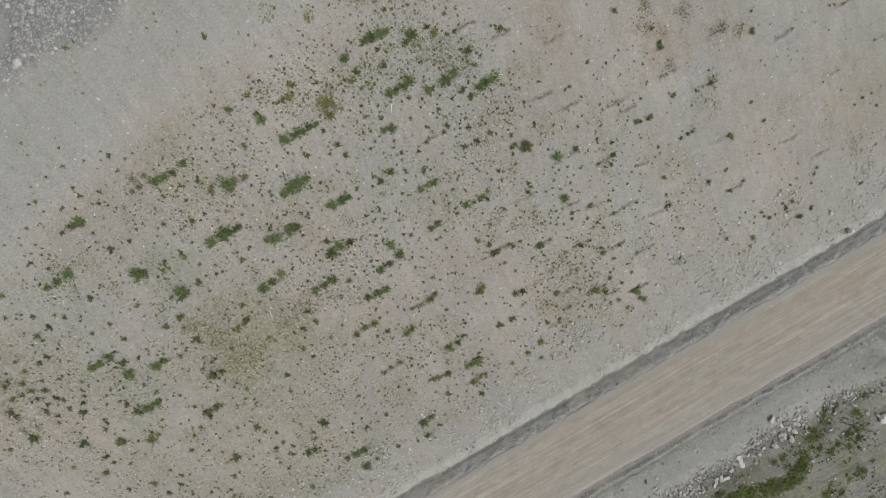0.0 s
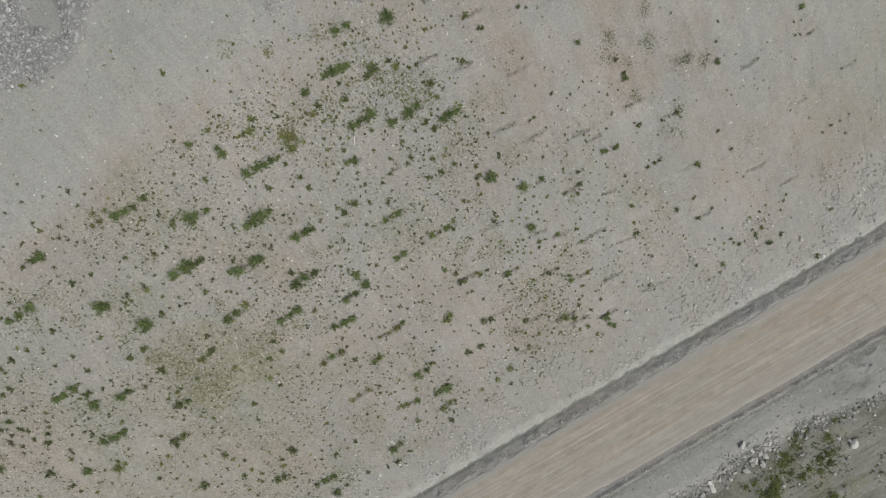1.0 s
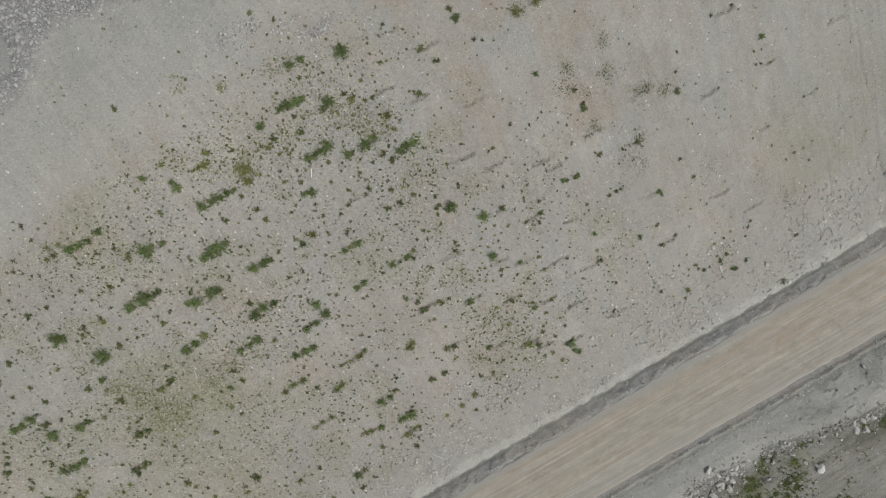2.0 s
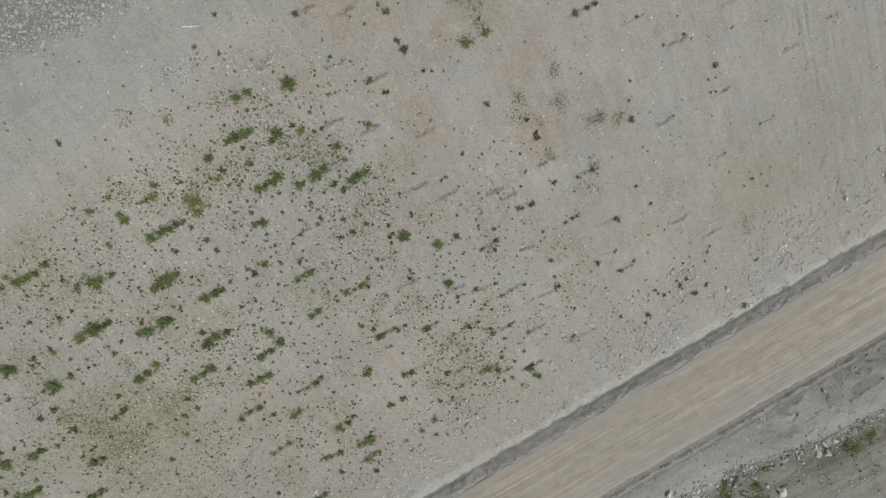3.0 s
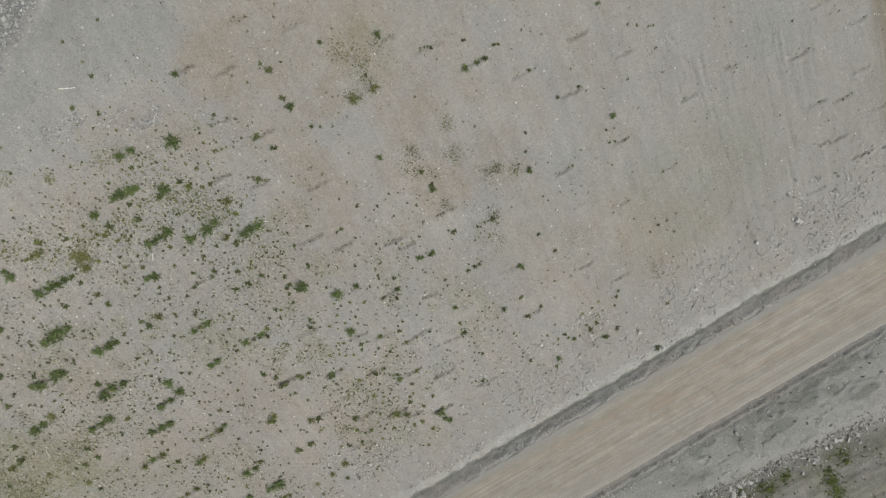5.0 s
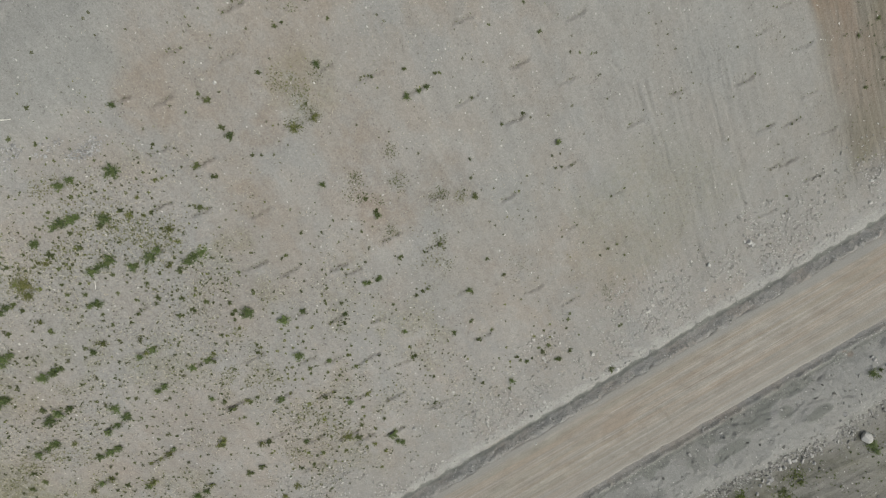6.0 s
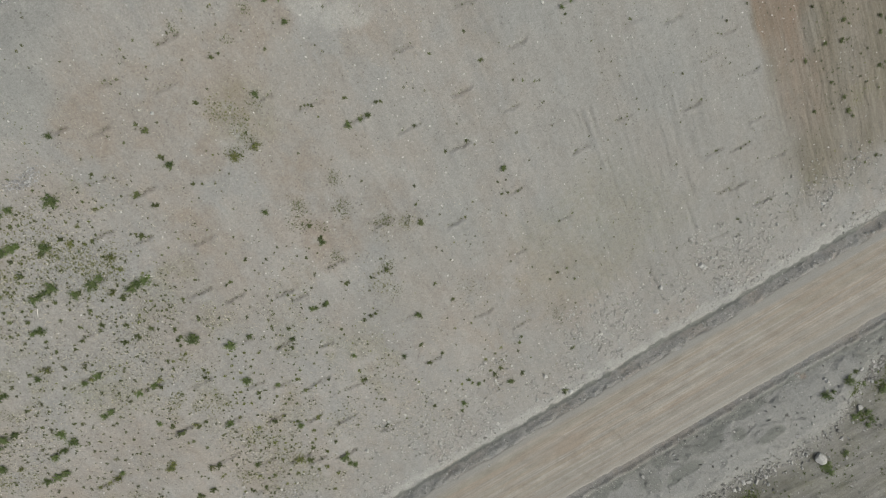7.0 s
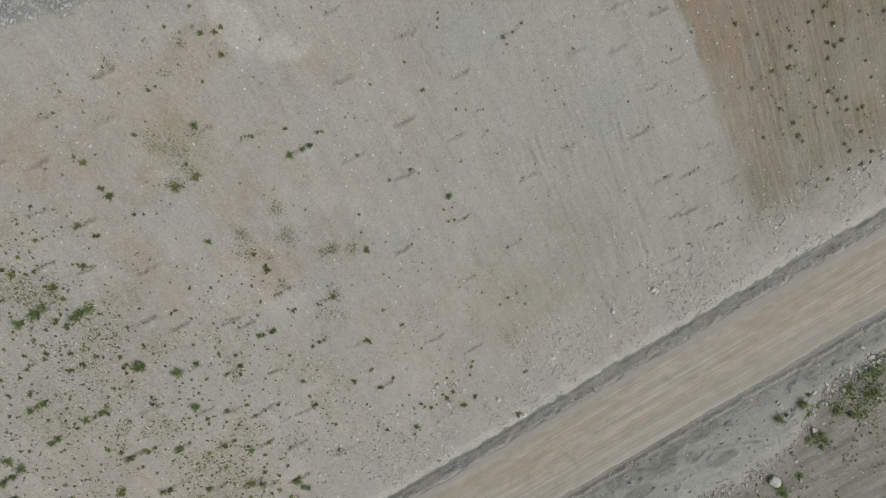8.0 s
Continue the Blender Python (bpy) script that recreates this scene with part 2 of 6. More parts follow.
PROFILE_Y = (-2000, -300, -120, -60, -46, -40, -19.6, -18.4, -13.5, -11.0, -8.0, 3.5, 9.0, 14.0, 19.5, 24.0, 27.0, 34.0, 60.0, 300, 2000)
PROFILE_Z = (-60, -25, -9, -4.2, -3.0, -2.3, -0.38, -0.2, 1.65, 2.7, 3.95, 9.0, 11.2, 13.3, 15.8, 17.9, 18.8, 19.6, 22.0, 34, 60)
BANK_X = (-2000, 0, 8, 15, 20, 25, 30, 36, 46, 55, 59, 62, 65, 72, 2000)
BANK_Y = (-34.5, -34.5, -34.6, -34.3, -34.0, -33.9, -34.7, -35.9, -36.7, -37.3, -36.5, -34.8, -33.2, -33.0, -33.0)


def bank_line(x):
    """Where the fill beside the road ends, in a toe of dumped rock."""
    return np.interp(x, BANK_X, BANK_Y) + 0.35 * fbm(x, x * 0 + 3.1, 5.0, 3)


def ditch_shift(x):
    """How far the ditch swings towards the slope."""
    return 0.14 + 0.16 * smooth(25, 60, x)


def bare_line(x):
    """Where the planted slope gives way to bare gravel near its crest."""
    return np.interp(x, (-60, -28, -12, 0, 10, 16, 24, 40, 60, 90), (12.5, 15.5, 19.3, 21.2, 23.2, 26, 32, 40, 40, 40))


def brown_edge(x, y):
    """Over 0 in the brown, tracked strip at the far end of the slope."""
    return x - 65.4 + 0.9 * fbm(x, y, 2.4, 4)


SCOOPS = []


def dig(spots):
    """Shallow planting scoops across the slope (x, y, length), their spoil on the downhill side."""
    SCOOPS.extend(spots)


def scoop_relief(x, y):
    """Depth of the scoops, and how much dark litter and painted shade lies in them."""
    z, litter_shade = np.zeros_like(x), np.zeros_like(x)
    for sx, sy, length in SCOOPS:
        m = (np.abs(x - sx) < length) & (np.abs(y - sy) < 1.6)
        if m.any():
            u, v = x[m] - sx, y[m] - sy
            u, v = u - 0.09 * v, v + 0.09 * u + 0.04 * np.sin(2.6 * u + sx) + 0.05 * np.sin(7.3 * u + sy)
            along = smooth(0.55 * length, 0.38 * length, np.abs(u))
            ragged = 0.45 + 0.75 * value_noise(u * 2.3 + sx, v * 2.0 + sy)
            deep = 0.55 + 0.45 * abs(math.sin(7.1 * sx + 3.3 * sy))
            along = along * ragged * deep
            z[m] += along * (0.09 * np.exp(-((v + 0.34) / 0.20) ** 2) - 0.20 * np.exp(-(v / 0.12) ** 2))
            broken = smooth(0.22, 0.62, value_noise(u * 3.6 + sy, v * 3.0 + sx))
            litter_shade[m] = np.maximum(litter_shade[m], along * (0.35 + 0.65 * broken) * np.exp(-(v / 0.13) ** 2))
    return z, litter_shade


dig([
    (-28.9, 5.9, 2.1), (-28.9, 0.9, 2.2), (-26.7, 12.7, 2.0), (-25.2, 3.7, 1.9), (-24.7, -2.1, 2.0), (-23.1, 15.4, 1.9), (-17.3, -13.0, 2.2), (-15.4, 15.2, 1.9),
    (-14.3, 9.7, 2.7), (-13.7, 4.7, 2.2), (-11.1, 12.6, 1.9), (-10.5, 7.7, 2.3), (-10.2, 2.5, 2.1), (-9.9, -7.2, 2.3), (-9.7, -13.6, 2.0), (-9.6, -2.6, 2.2),
    (-7.8, 10.2, 2.1), (-7.4, 4.6, 2.2), (-6.9, -0.4, 2.2), (-6.2, -10.4, 2.2), (-5.7, 13.5, 2.2), (-5.4, 7.7, 2.1), (-4.6, 1.3, 2.2), (-3.9, -3.3, 2.3),
    (-3.3, -12.5, 2.0), (-3.0, -10.9, 2.0), (1.8, 5.4, 1.9), (3.5, 16.6, 2.0), (3.6, 12.8, 2.0), (4.1, 8.4, 1.9), (4.5, -2.5, 2.3), (5.0, 2.2, 2.0),
])
dig([
    (5.4, -7.0, 2.1), (5.9, -11.7, 2.2), (7.5, 11.6, 1.6), (8.0, -9.2, 2.1), (8.1, -4.0, 2.1), (8.3, 0.4, 2.2), (9.8, 10.0, 2.1), (10.1, 14.3, 2.2),
    (10.8, -10.6, 2.4), (11.4, -5.9, 2.1), (11.9, -11.7, 2.2), (12.0, -2.2, 1.8), (12.4, 12.5, 1.8), (12.6, 17.6, 2.0), (13.3, 7.0, 2.3), (13.8, 1.7, 1.8),
    (13.9, -3.4, 2.1), (14.2, -7.8, 2.1), (14.6, -12.7, 2.4), (14.9, 15.4, 2.0), (15.0, 20.2, 1.9), (15.4, 5.2, 2.1), (16.3, 10.3, 2.1), (16.3, -0.3, 2.0),
    (16.6, -9.5, 2.4), (16.7, -4.9, 2.3), (17.9, 22.4, 1.8), (19.0, 3.5, 1.9), (19.1, -7.0, 2.4), (19.3, -2.2, 1.5), (19.5, -12.5, 2.5), (19.8, 2.6, 1.8),
])
dig([
    (21.0, 20.5, 1.9), (23.1, 22.9, 2.0), (24.2, 3.5, 1.8), (26.6, -3.9, 1.8), (26.7, 16.9, 1.5), (26.7, -8.7, 1.9), (27.0, 1.0, 2.0), (29.3, 14.9, 1.8),
    (29.4, 4.4, 1.9), (29.7, 22.7, 1.6), (32.0, 12.4, 2.0), (33.1, -7.2, 2.2), (34.9, 1.4, 2.0), (35.7, -10.0, 2.2), (37.8, 15.1, 2.0), (38.3, 6.7, 2.1),
    (38.5, -3.7, 2.1), (39.7, 19.4, 1.7), (40.5, 10.3, 2.0), (40.7, 1.2, 1.8), (43.6, 7.3, 1.9), (43.7, 15.7, 2.0), (46.2, 11.3, 1.9), (47.6, 1.5, 2.0),
    (51.3, 12.2, 2.1), (52.2, 2.0, 2.0), (56.7, -12.4, 2.3), (58.2, -0.1, 2.3), (58.9, -4.8, 2.1), (59.0, 7.0, 2.1), (60.1, -8.9, 2.2), (60.2, 9.9, 1.7),
])
dig([
    (61.1, 2.8, 2.0), (61.4, -5.6, 2.3), (61.9, -11.5, 2.3), (63.2, 3.9, 2.0), (63.4, 7.9, 1.9), (63.7, -4.1, 1.9), (64.1, 0.0, 2.2), (64.8, -8.2, 2.1),
])

dig([(58.8, -8.5, 2.0), (35.3, 9.9, 2.4), (43.9, -3.1, 1.8), (55.9, 8.4, 1.5), (12.7, 21.5, 1.7)])

# single grooves cut by dozer tracks: places down the slope (x, y), then width and depth
GROOVES = (
    (((30.6, 12.5), (30.6, 9.5), (30.7, 5.8), (31.2, 2.9), (29.8, -2.3)), 0.15, 0.8),
    (((49.0, 11.0), (48.8, 8.0), (48.7, 3.4), (48.7, -1.1), (49.0, -7.1), (49.3, -12.8), (49.5, -16.1)), 0.20, 1.0),
    (((48.0, 12.0), (47.5, 7.3), (48.3, 4.1), (48.1, -4.0)), 0.16, 0.8),
    (((49.9, 7.0), (49.5, 4.3), (49.5, 0.1), (49.2, -3.6), (50.3, -11.0)), 0.18, 0.9),
    (((46.9, 4.8), (47.0, 0.8), (46.6, -3.7), (45.4, -9.3), (45.2, -14.0)), 0.16, 0.8),
    (((46.3, 12.6), (45.9, 9.1), (45.5, 4.3), (44.6, -1.0)), 0.15, 0.7),
    (((56.9, 4.5), (56.6, 0.0), (56.0, -4.3), (55.6, -10.7), (55.9, -14.0)), 0.19, 0.9),
    (((55.4, 11.5), (55.0, 8.3), (54.2, 3.8), (54.0, 0.9), (53.2, -6.0)), 0.15, 0.7),
    (((54.9, 1.3), (54.5, -4.6), (54.9, -8.7), (54.3, -14.0)), 0.17, 0.8),
    (((42.7, 6.9), (42.2, 2.3), (42.1, -1.8), (41.6, -9.0)), 0.15, 0.7),
    (((52.3, 9.0), (51.6, 2.0), (51.9, -6.0), (51.4, -13.5)), 0.15, 0.6),
    (((32.9, 18.5), (32.7, 15.5), (31.6, 9.3)), 0.14, 0.7),
    (((60.9, 12.0), (60.4, 4.0), (60.0, -5.0), (59.6, -12.0)), 0.15, 0.6),
    (((64.6, 11.0), (64.9, 8.1), (65.5, 2.6), (65.9, -4.0)), 0.17, 1.0),
    (((65.6, 10.5), (65.8, 7.6), (66.3, 1.6), (66.0, -8.0)), 0.15, 0.9),
    (((69.0, 2.0), (68.4, -6.8), (67.8, -13.6)), 0.18, 0.9),
    (((74.1, 7.0), (73.8, 0.9), (72.7, -13.2)), 0.17, 0.9),
    (((76.7, 6.0), (76.4, 2.6), (76.5, -6.0)), 0.15, 0.8),
    (((79.3, 2.0), (79.1, -2.7), (78.3, -11.5)), 0.15, 0.8),
    (((71.2, 6.0), (70.6, -2.0), (70.3, -11.0)), 0.14, 0.8),
)


def groove_relief(x, y):
    """Height of the dozer grooves and how far they are painted darker, broken here and there."""
    z, dark = np.zeros_like(x), np.zeros_like(x)
    for line, wide, deep in GROOVES:
        px, py = np.array(line[::-1]).T
        m = (x > px.min() - 1.5) & (x < px.max() + 1.5) & (y > py[0]) & (y < py[-1])
        if m.any():
            u, v = x[m], y[m]
            away = u - np.interp(v, py, px) + 0.22 * fbm(u * 0.3, v, 1.1, 4)
            keep = deep * smooth(py[0], py[0] + 3.0, v) * smooth(py[-1], py[-1] - 3.0, v) * smooth(-0.1, 0.4, fbm(u * 0.5 + px[0], v, 1.7, 4))
            cut = np.exp(-(away / (0.62 * wide)) ** 2)
            z[m] += keep * (0.05 * np.exp(-((away - 0.26) / 0.13) ** 2) + 0.035 * np.exp(-((away + 0.30) / 0.15) ** 2) - 0.09 * cut)
            dark[m] = np.maximum(dark[m], keep * cut)
    return z, dark


def base_height(x, y):
    z = np.interp(y, PROFILE_Y, PROFILE_Z)
    # the slope bulges towards its western end
    z = z + 1.2 * smooth(6.0, -16.0, x) * smooth(-8.0, 11.0, y) * smooth(34.0, 20.0, y)
    # road bed and the fill south of it
    bank = bank_line(x)
    fill = smooth(bank - 0.2, bank + 3.0, y)
    south = smooth(-19.60, -21.00, y - ditch_shift(x) + 0.42 * fbm(x, y, 1.3, 3) * smooth(-19.2, -19.7, y))
    level = np.where(y < -28.2, 0.04 + 0.22 * smooth(30, 44, x) * smooth(-29, -31, y), -0.06)
    toe = -1.5 - 0.03 * np.maximum(bank - y, 0)
    toe = np.where(y < -70, np.minimum(z, toe), toe)
    return np.where(y < -19.1, z + (np.where(y > -28.2, level, toe + (level - toe) * fill) - z) * south, z)


def terrain(x, y):
    """Height of the ground, with its relief."""
    x, y = np.asarray(x, float), np.asarray(y, float)
    z = base_height(x, y)
    slope = smooth(-19.2, -17.0, y)
    near = smooth(140, 100, np.abs(x - 20)) * smooth(110, 70, np.abs(y))
    rough = 0.16 * fbm(x, y, 6.0, 3) + 0.07 * fbm(x + 40, y - 11, 1.3, 3)
    rough = rough + 0.07 * smooth(-11.5, -15.5, y) * fbm(x - 5, y, 0.9, 3)
    z = z + near * slope * rough
    # rough windrow between ditch and road
    wind = np.exp(-((y - ditch_shift(x) + 20.7 + 0.25 * fbm(x, y * 0, 9.0, 3)) / 0.38) ** 2)
    z = z + near * wind * (0.05 + 0.18 * fbm(x, y, 0.7, 3))
    z = z - near * 0.06 * np.exp(-((y - ditch_shift(x) + 19.75 + 0.15 * fbm(x, y * 0 + 9, 4.0, 2)) / 0.24) ** 2) * (1 + 0.8 * fbm(x, y, 0.8, 3))
    # low windrow on the road's far edge
    z = z + near * np.exp(-((y + 28.72 + 0.14 * fbm(x, y * 0 + 4, 4.0, 4)) / 0.28) ** 2) * (0.20 + 0.14 * fbm(x, y, 0.6, 3))
    z = z + near * smooth(-28.5, -28.9, y) * smooth(-30.6, -29.6, y) * 0.12 * fbm(x, 1.5 * y, 0.9, 3)
    # slumps and digger marks on the fill south of the road
    fill = smooth(-28.4, -29.2, y) * smooth(-1.0, 0.6, y - bank_line(x))
    z = z + near * fill * (0.07 * np.abs(fbm(x, y, 3.2, 4)) - 0.03 + 0.16 * smooth(33, 40, x) * smooth(62, 56, x) * np.abs(fbm(0.5 * x + 9, y, 2.2, 4)))
    slabs = smooth(-0.03, 0.03, fbm(0.8 * x - 0.4 * y, 0.9 * y + 0.3 * x, 2.6, 4)) + 0.6 * smooth(0.08, 0.13, fbm(x + 0.6 * y + 30, y - 5, 1.5, 3))
    z = z + near * fill * 0.12 * slabs * smooth(28, 34, x) * smooth(76, 66, x)
    low = smooth(-0.5, -3.0, y - bank_line(x))
    z = z + near * low * (0.25 * fbm(x, y, 4.0, 4) + 0.10 * smooth(0.45, 0.8, value_noise(0.04 * x, (y + 0.12 * x) / 0.5)))
    # tracks left by dozers, up and down the slope
    lean = x - 0.08 * y + 0.6 * fbm(x, y, 14.0, 2) + 0.22 * fbm(x, y, 1.2, 3)
    stripes = smooth(0.45, 0.85, value_noise(lean / 0.42, 2.0 + 0.07 * y)) + 0.7 * smooth(0.6, 0.9, value_noise(lean / 0.26 + 40, 9.0 + 0.12 * y))
    tracked = slope * smooth(20, 40, x + 6 * fbm(x, y, 12.0, 2)) * smooth(-17.5, -12, y)
    brown = smooth(-0.5, 0.5, brown_edge(x, y))
    z = z - near * tracked * (0.045 + 0.05 * brown) * stripes * smooth(-0.15, 0.4, fbm(x, y, 5.0, 3))
    z = z + scoop_relief(np.atleast_1d(x), np.atleast_1d(y))[0].reshape(z.shape)
    z = z + groove_relief(np.atleast_1d(x), np.atleast_1d(y))[0].reshape(z.shape)
    # low rise of the loose rock at the crest
    z = z + near * rock_patch(x, y) * (0.35 + 0.15 * fbm(x, y, 1.2, 3))
    return z


def rock_patch(x, y):
    """1 on the coarse rock spilled over the crest."""
    edge = np.interp(x, (-60, -20, -14, -11, -9.5, -7, -3, 0, 3, 4, 6, 12, 19, 23, 28, 34), (24.0, 24.6, 24.5, 24.8, 25.8, 27.5, 26.8, 26.2, 26.6, 27.4, 28.6, 30.0, 28.4, 27.1, 25.8, 27.0))
    return smooth(-0.2, 0.8, y - edge + 0.7 * fbm(x, y, 2.0, 3)) * smooth(40, 30, x) * (1 - smooth(1.3, 0.7, np.hypot((x + 19.5) / 2.2, (y - 28.6) / 2.4))) * (1 - smooth(1.2, 0.7, np.hypot((x + 11.6) / 1.2, (y - 28.2) / 1.9) + 0.3 * fbm(x, y, 0.9, 3)))


# ---- ground and road ----
def grid_mesh(name, xs, ys, heights, mat, fields):
    """A sheet over the lines xs and ys, with one named value a vertex for each of the fields."""
    nx, ny = len(xs), len(ys)
    gx, gy = np.meshgrid(xs, ys)
    mesh = bpy.data.meshes.new(name)
    verts = np.stack([gx, gy, heights(gx, gy)], -1).reshape(-1, 3)
    corner = (np.arange(ny - 1)[:, None] * nx + np.arange(nx - 1)[None]).reshape(-1)
    faces = np.stack([corner, corner + 1, corner + nx + 1, corner + nx], 1)
    fill_mesh(mesh, verts, faces)
    for key, value in fields(gx, gy).items():
        mesh.attributes.new(key, "FLOAT", "POINT").data.foreach_set("value", np.clip(value, 0, 1).astype(np.float32).reshape(-1))
    mesh.materials.append(mat)
    return new(name, mesh)


def fill_mesh(mesh, verts, faces, flat=False):
    """Vertices and faces (all with the same number of corners) from arrays."""
    sides = faces.shape[1]
    mesh.vertices.add(len(verts))
    mesh.vertices.foreach_set("co", verts.astype(np.float32).reshape(-1))
    mesh.loops.add(faces.size)
    mesh.loops.foreach_set("vertex_index", faces.astype(np.int32).reshape(-1))
    mesh.polygons.add(len(faces))
    mesh.polygons.foreach_set("loop_start", np.arange(0, faces.size, sides, dtype=np.int32))
    mesh.update(calc_edges=True)
    mesh.polygons.foreach_set("use_smooth", np.full(len(faces), not flat))
    mesh.validate()


def lines(low, high, step, reach):
    """Even lines from low to high, then ever wider ones out to the horizon."""
    inner = np.arange(low, high + step, step)
    outer = 0.2 * np.cumsum(1.22 ** np.arange(1, 60))
    outer = outer[outer < reach]
    return np.concatenate([low - outer[::-1], inner, inner[-1] + outer])


def spot(x, y, cx, cy, rx, ry):
    """1 within an uneven oval, falling to 0 at its rim."""
    r = np.hypot((x - cx) / rx, (y - cy) / ry) + 0.35 * fbm(x, y, 2.5, 4)
    return smooth(1.15, 0.55, r)


def toe_gravel(x, y):
    """How much loose gravel lies at the foot of the slope."""
    return smooth(-19.5, -18.4, y) * smooth(-9.5, -14.5, y + 2.6 * fbm(x, y, 5.0, 3))


# thick green mats below the road fill
MOSS = ((12.5, -37.6, 1.6, 1.0), (14.6, -38.0, 1.8, 1.0), (17.0, -38.6, 1.8, 1.0), (19.3, -38.8, 1.6, 0.9), (21.0, -38.2, 0.9, 0.9))


def weed_density(x, y):
    """Thick at the western end of the slope, thin to the east and near the crest."""
    west = smooth(30, 6, x + 0.5 * y) * smooth(-17, -13, y)
    west = west * smooth(1.0, -4.5, y - bare_line(x)) * (1 - 0.55 * smooth(2, -4, y) * smooth(-15, -9, x) * smooth(5, -1, x))
    clump = smooth(0.34, 0.74, 0.55 * value_noise(x / 3.3, y / 3.3) + 0.45 * value_noise(x / 1.1 + 7, y / 1.1))
    east = 0.10 * smooth(-18, -14, y) + 0.25 * smooth(0, 2, brown_edge(x, y)) * smooth(-16, -12, y)
    return np.clip(west * (0.06 + 0.24 * smooth(-2, -14, x) + 0.95 * clump ** 1.25) + east * clump + 0.02, 0, 1)


def ground_fields(x, y):
    slope = smooth(-18.5, -15.0, y)
    brown = 0.42 * smooth(0.05, 0.5, fbm(x + 31, y - 7, 9.0, 4)) * slope * smooth(24, 16, y)
    for cx, cy, rx, ry in ((14.5, 21.5, 2.6, 4), (18.5, 20, 4, 3.5), (25, 20.5, 4, 2), (21, 17.5, 4, 2.2), (26, 12, 3, 4), (25.5, 6, 3, 4), (30, 5, 3, 3), (-7, 25, 5, 3), (3, 21, 6, 3), (-19, 22.8, 1.1, 1.0), (-8.4, 23.5, 1.6, 1.4), (2.1, 20.2, 1.6, 1.5), (16.7, 11.8, 2.2, 1.6), (16.0, 10.7, 1.4, 2.0), (20.2, 15.9, 2.0, 2.5), (29.5, 21.2, 3.6, 2.0), (24.0, 18.6, 2.2, 2.6)):
        brown = np.maximum(brown, 0.85 * spot(x, y, cx, cy, rx, ry) * (0.55 + 0.45 * smooth(-0.35, 0.3, fbm(x + 11, y, 1.7, 4))))
    brown = brown * np.where(y > 18.5, smooth(-0.35, 0.35, x - 12.0 - 0.79 * (y - 22.8) + 0.5 * fbm(x, y, 2.0, 3)), 1.0)
    for cx, cy, rx, ry in ((9, 5, 5, 3), (42, -9, 8, 4), (-2, -3, 9, 5), (29, -4, 8, 6), (36, -6, 6, 4)):
        brown = np.maximum(brown, 0.4 * spot(x, y, cx, cy, rx, ry))
    # the strip's edge is sharp near the crest and peters out downhill
    blur = 0.6 + 2.6 * smooth(3.0, -8.0, y)
    brown = np.maximum(brown, 0.12 * smooth(24, 10, x) * slope * smooth(2, -3, y - bare_line(x)) * (0.8 + 0.6 * fbm(x, y, 3.0, 4)))
    end = smooth(-blur, blur, brown_edge(x, y)) * smooth(-16.8, -12.0, y + 2.2 * fbm(x, y, 3.0, 4)) * (1 - 0.12 * smooth(3, -6, y))
    patch = 1.1 * spot(x, y, 68.2, 9.0, 3.6, 10) * smooth(-1.5, 1.5, y + 0.8 * fbm(x, y, 1.5, 3)) + 0.6 * spot(x, y, 68.4, -3.6, 2.6, 5)
    rusty = 0.8 * np.maximum(spot(x, y, 57.9, -29.4, 0.4, 0.4), spot(x, y, 57.4, -28.95, 0.35, 0.3))
    brown, red = brown * (1 - end), rusty + 0.85 * end * np.clip(patch + 0.25, 0, 1) * (0.75 + 0.5 * fbm(x, 0.4 * y, 1.3, 4))
    bare = smooth(-1.5, 2.5, y - bare_line(x) + 2.0 * fbm(x, y, 6.0, 3))
    bank = bank_line(x)
    ditch = -20.1 + ditch_shift(x) + 0.2 * fbm(x, y * 0, 9.0, 3)
    damp_shade = 0.12 * smooth(0.62, 0.28, np.abs(y - ditch) + 0.45 * fbm(x, y, 0.9, 4)) * (0.7 + 0.7 * fbm(x, y, 1.1, 4))
    # a thin dark line follows the ditch's upper edge
    damp_shade = np.maximum(damp_shade, 0.9 * smooth(0.27, 0.10, np.abs(y - ditch - 0.36 + 0.22 * fbm(x, y * 0 + 7, 1.1, 4)) + 0.25 * fbm(x, y, 0.8, 4)))
    damp_shade = np.maximum(damp_shade, 0.30 * smooth(-28.3, -28.6, y) * smooth(-30.4, -29.4, y + 0.7 * fbm(x, y, 1.6, 4)))
    # shadow line on the far side of the road's windrow, painted dark
    damp_shade = np.maximum(damp_shade, 0.85 * smooth(0.32, 0.1, np.abs(y + 29.12 + 0.14 * fbm(x, y * 0 + 4, 4.0, 4)) + 0.2 * fbm(x, y, 0.9, 4)))
    south = smooth(-28.6, -29.6, y) * smooth(0.4, 2.4, y - bank)
    # shade between the bank's rocks, painted on the soil under them
    damp_shade = np.maximum(damp_shade, 0.65 * np.exp(-((y - bank - 0.4) / 0.9) ** 2) * smooth(0.25, 0.6, value_noise(x / 3.1, y / 3.1 + 9)) * np.where((x > 54) & (x < 64), 0.2, 1.0))
    wet = south * smooth(-0.02, 0.25, fbm(x * 0.6, y, 3.0, 4)) * smooth(24, 36, x)
    damp_shade = np.maximum(damp_shade, 0.5 * wet)
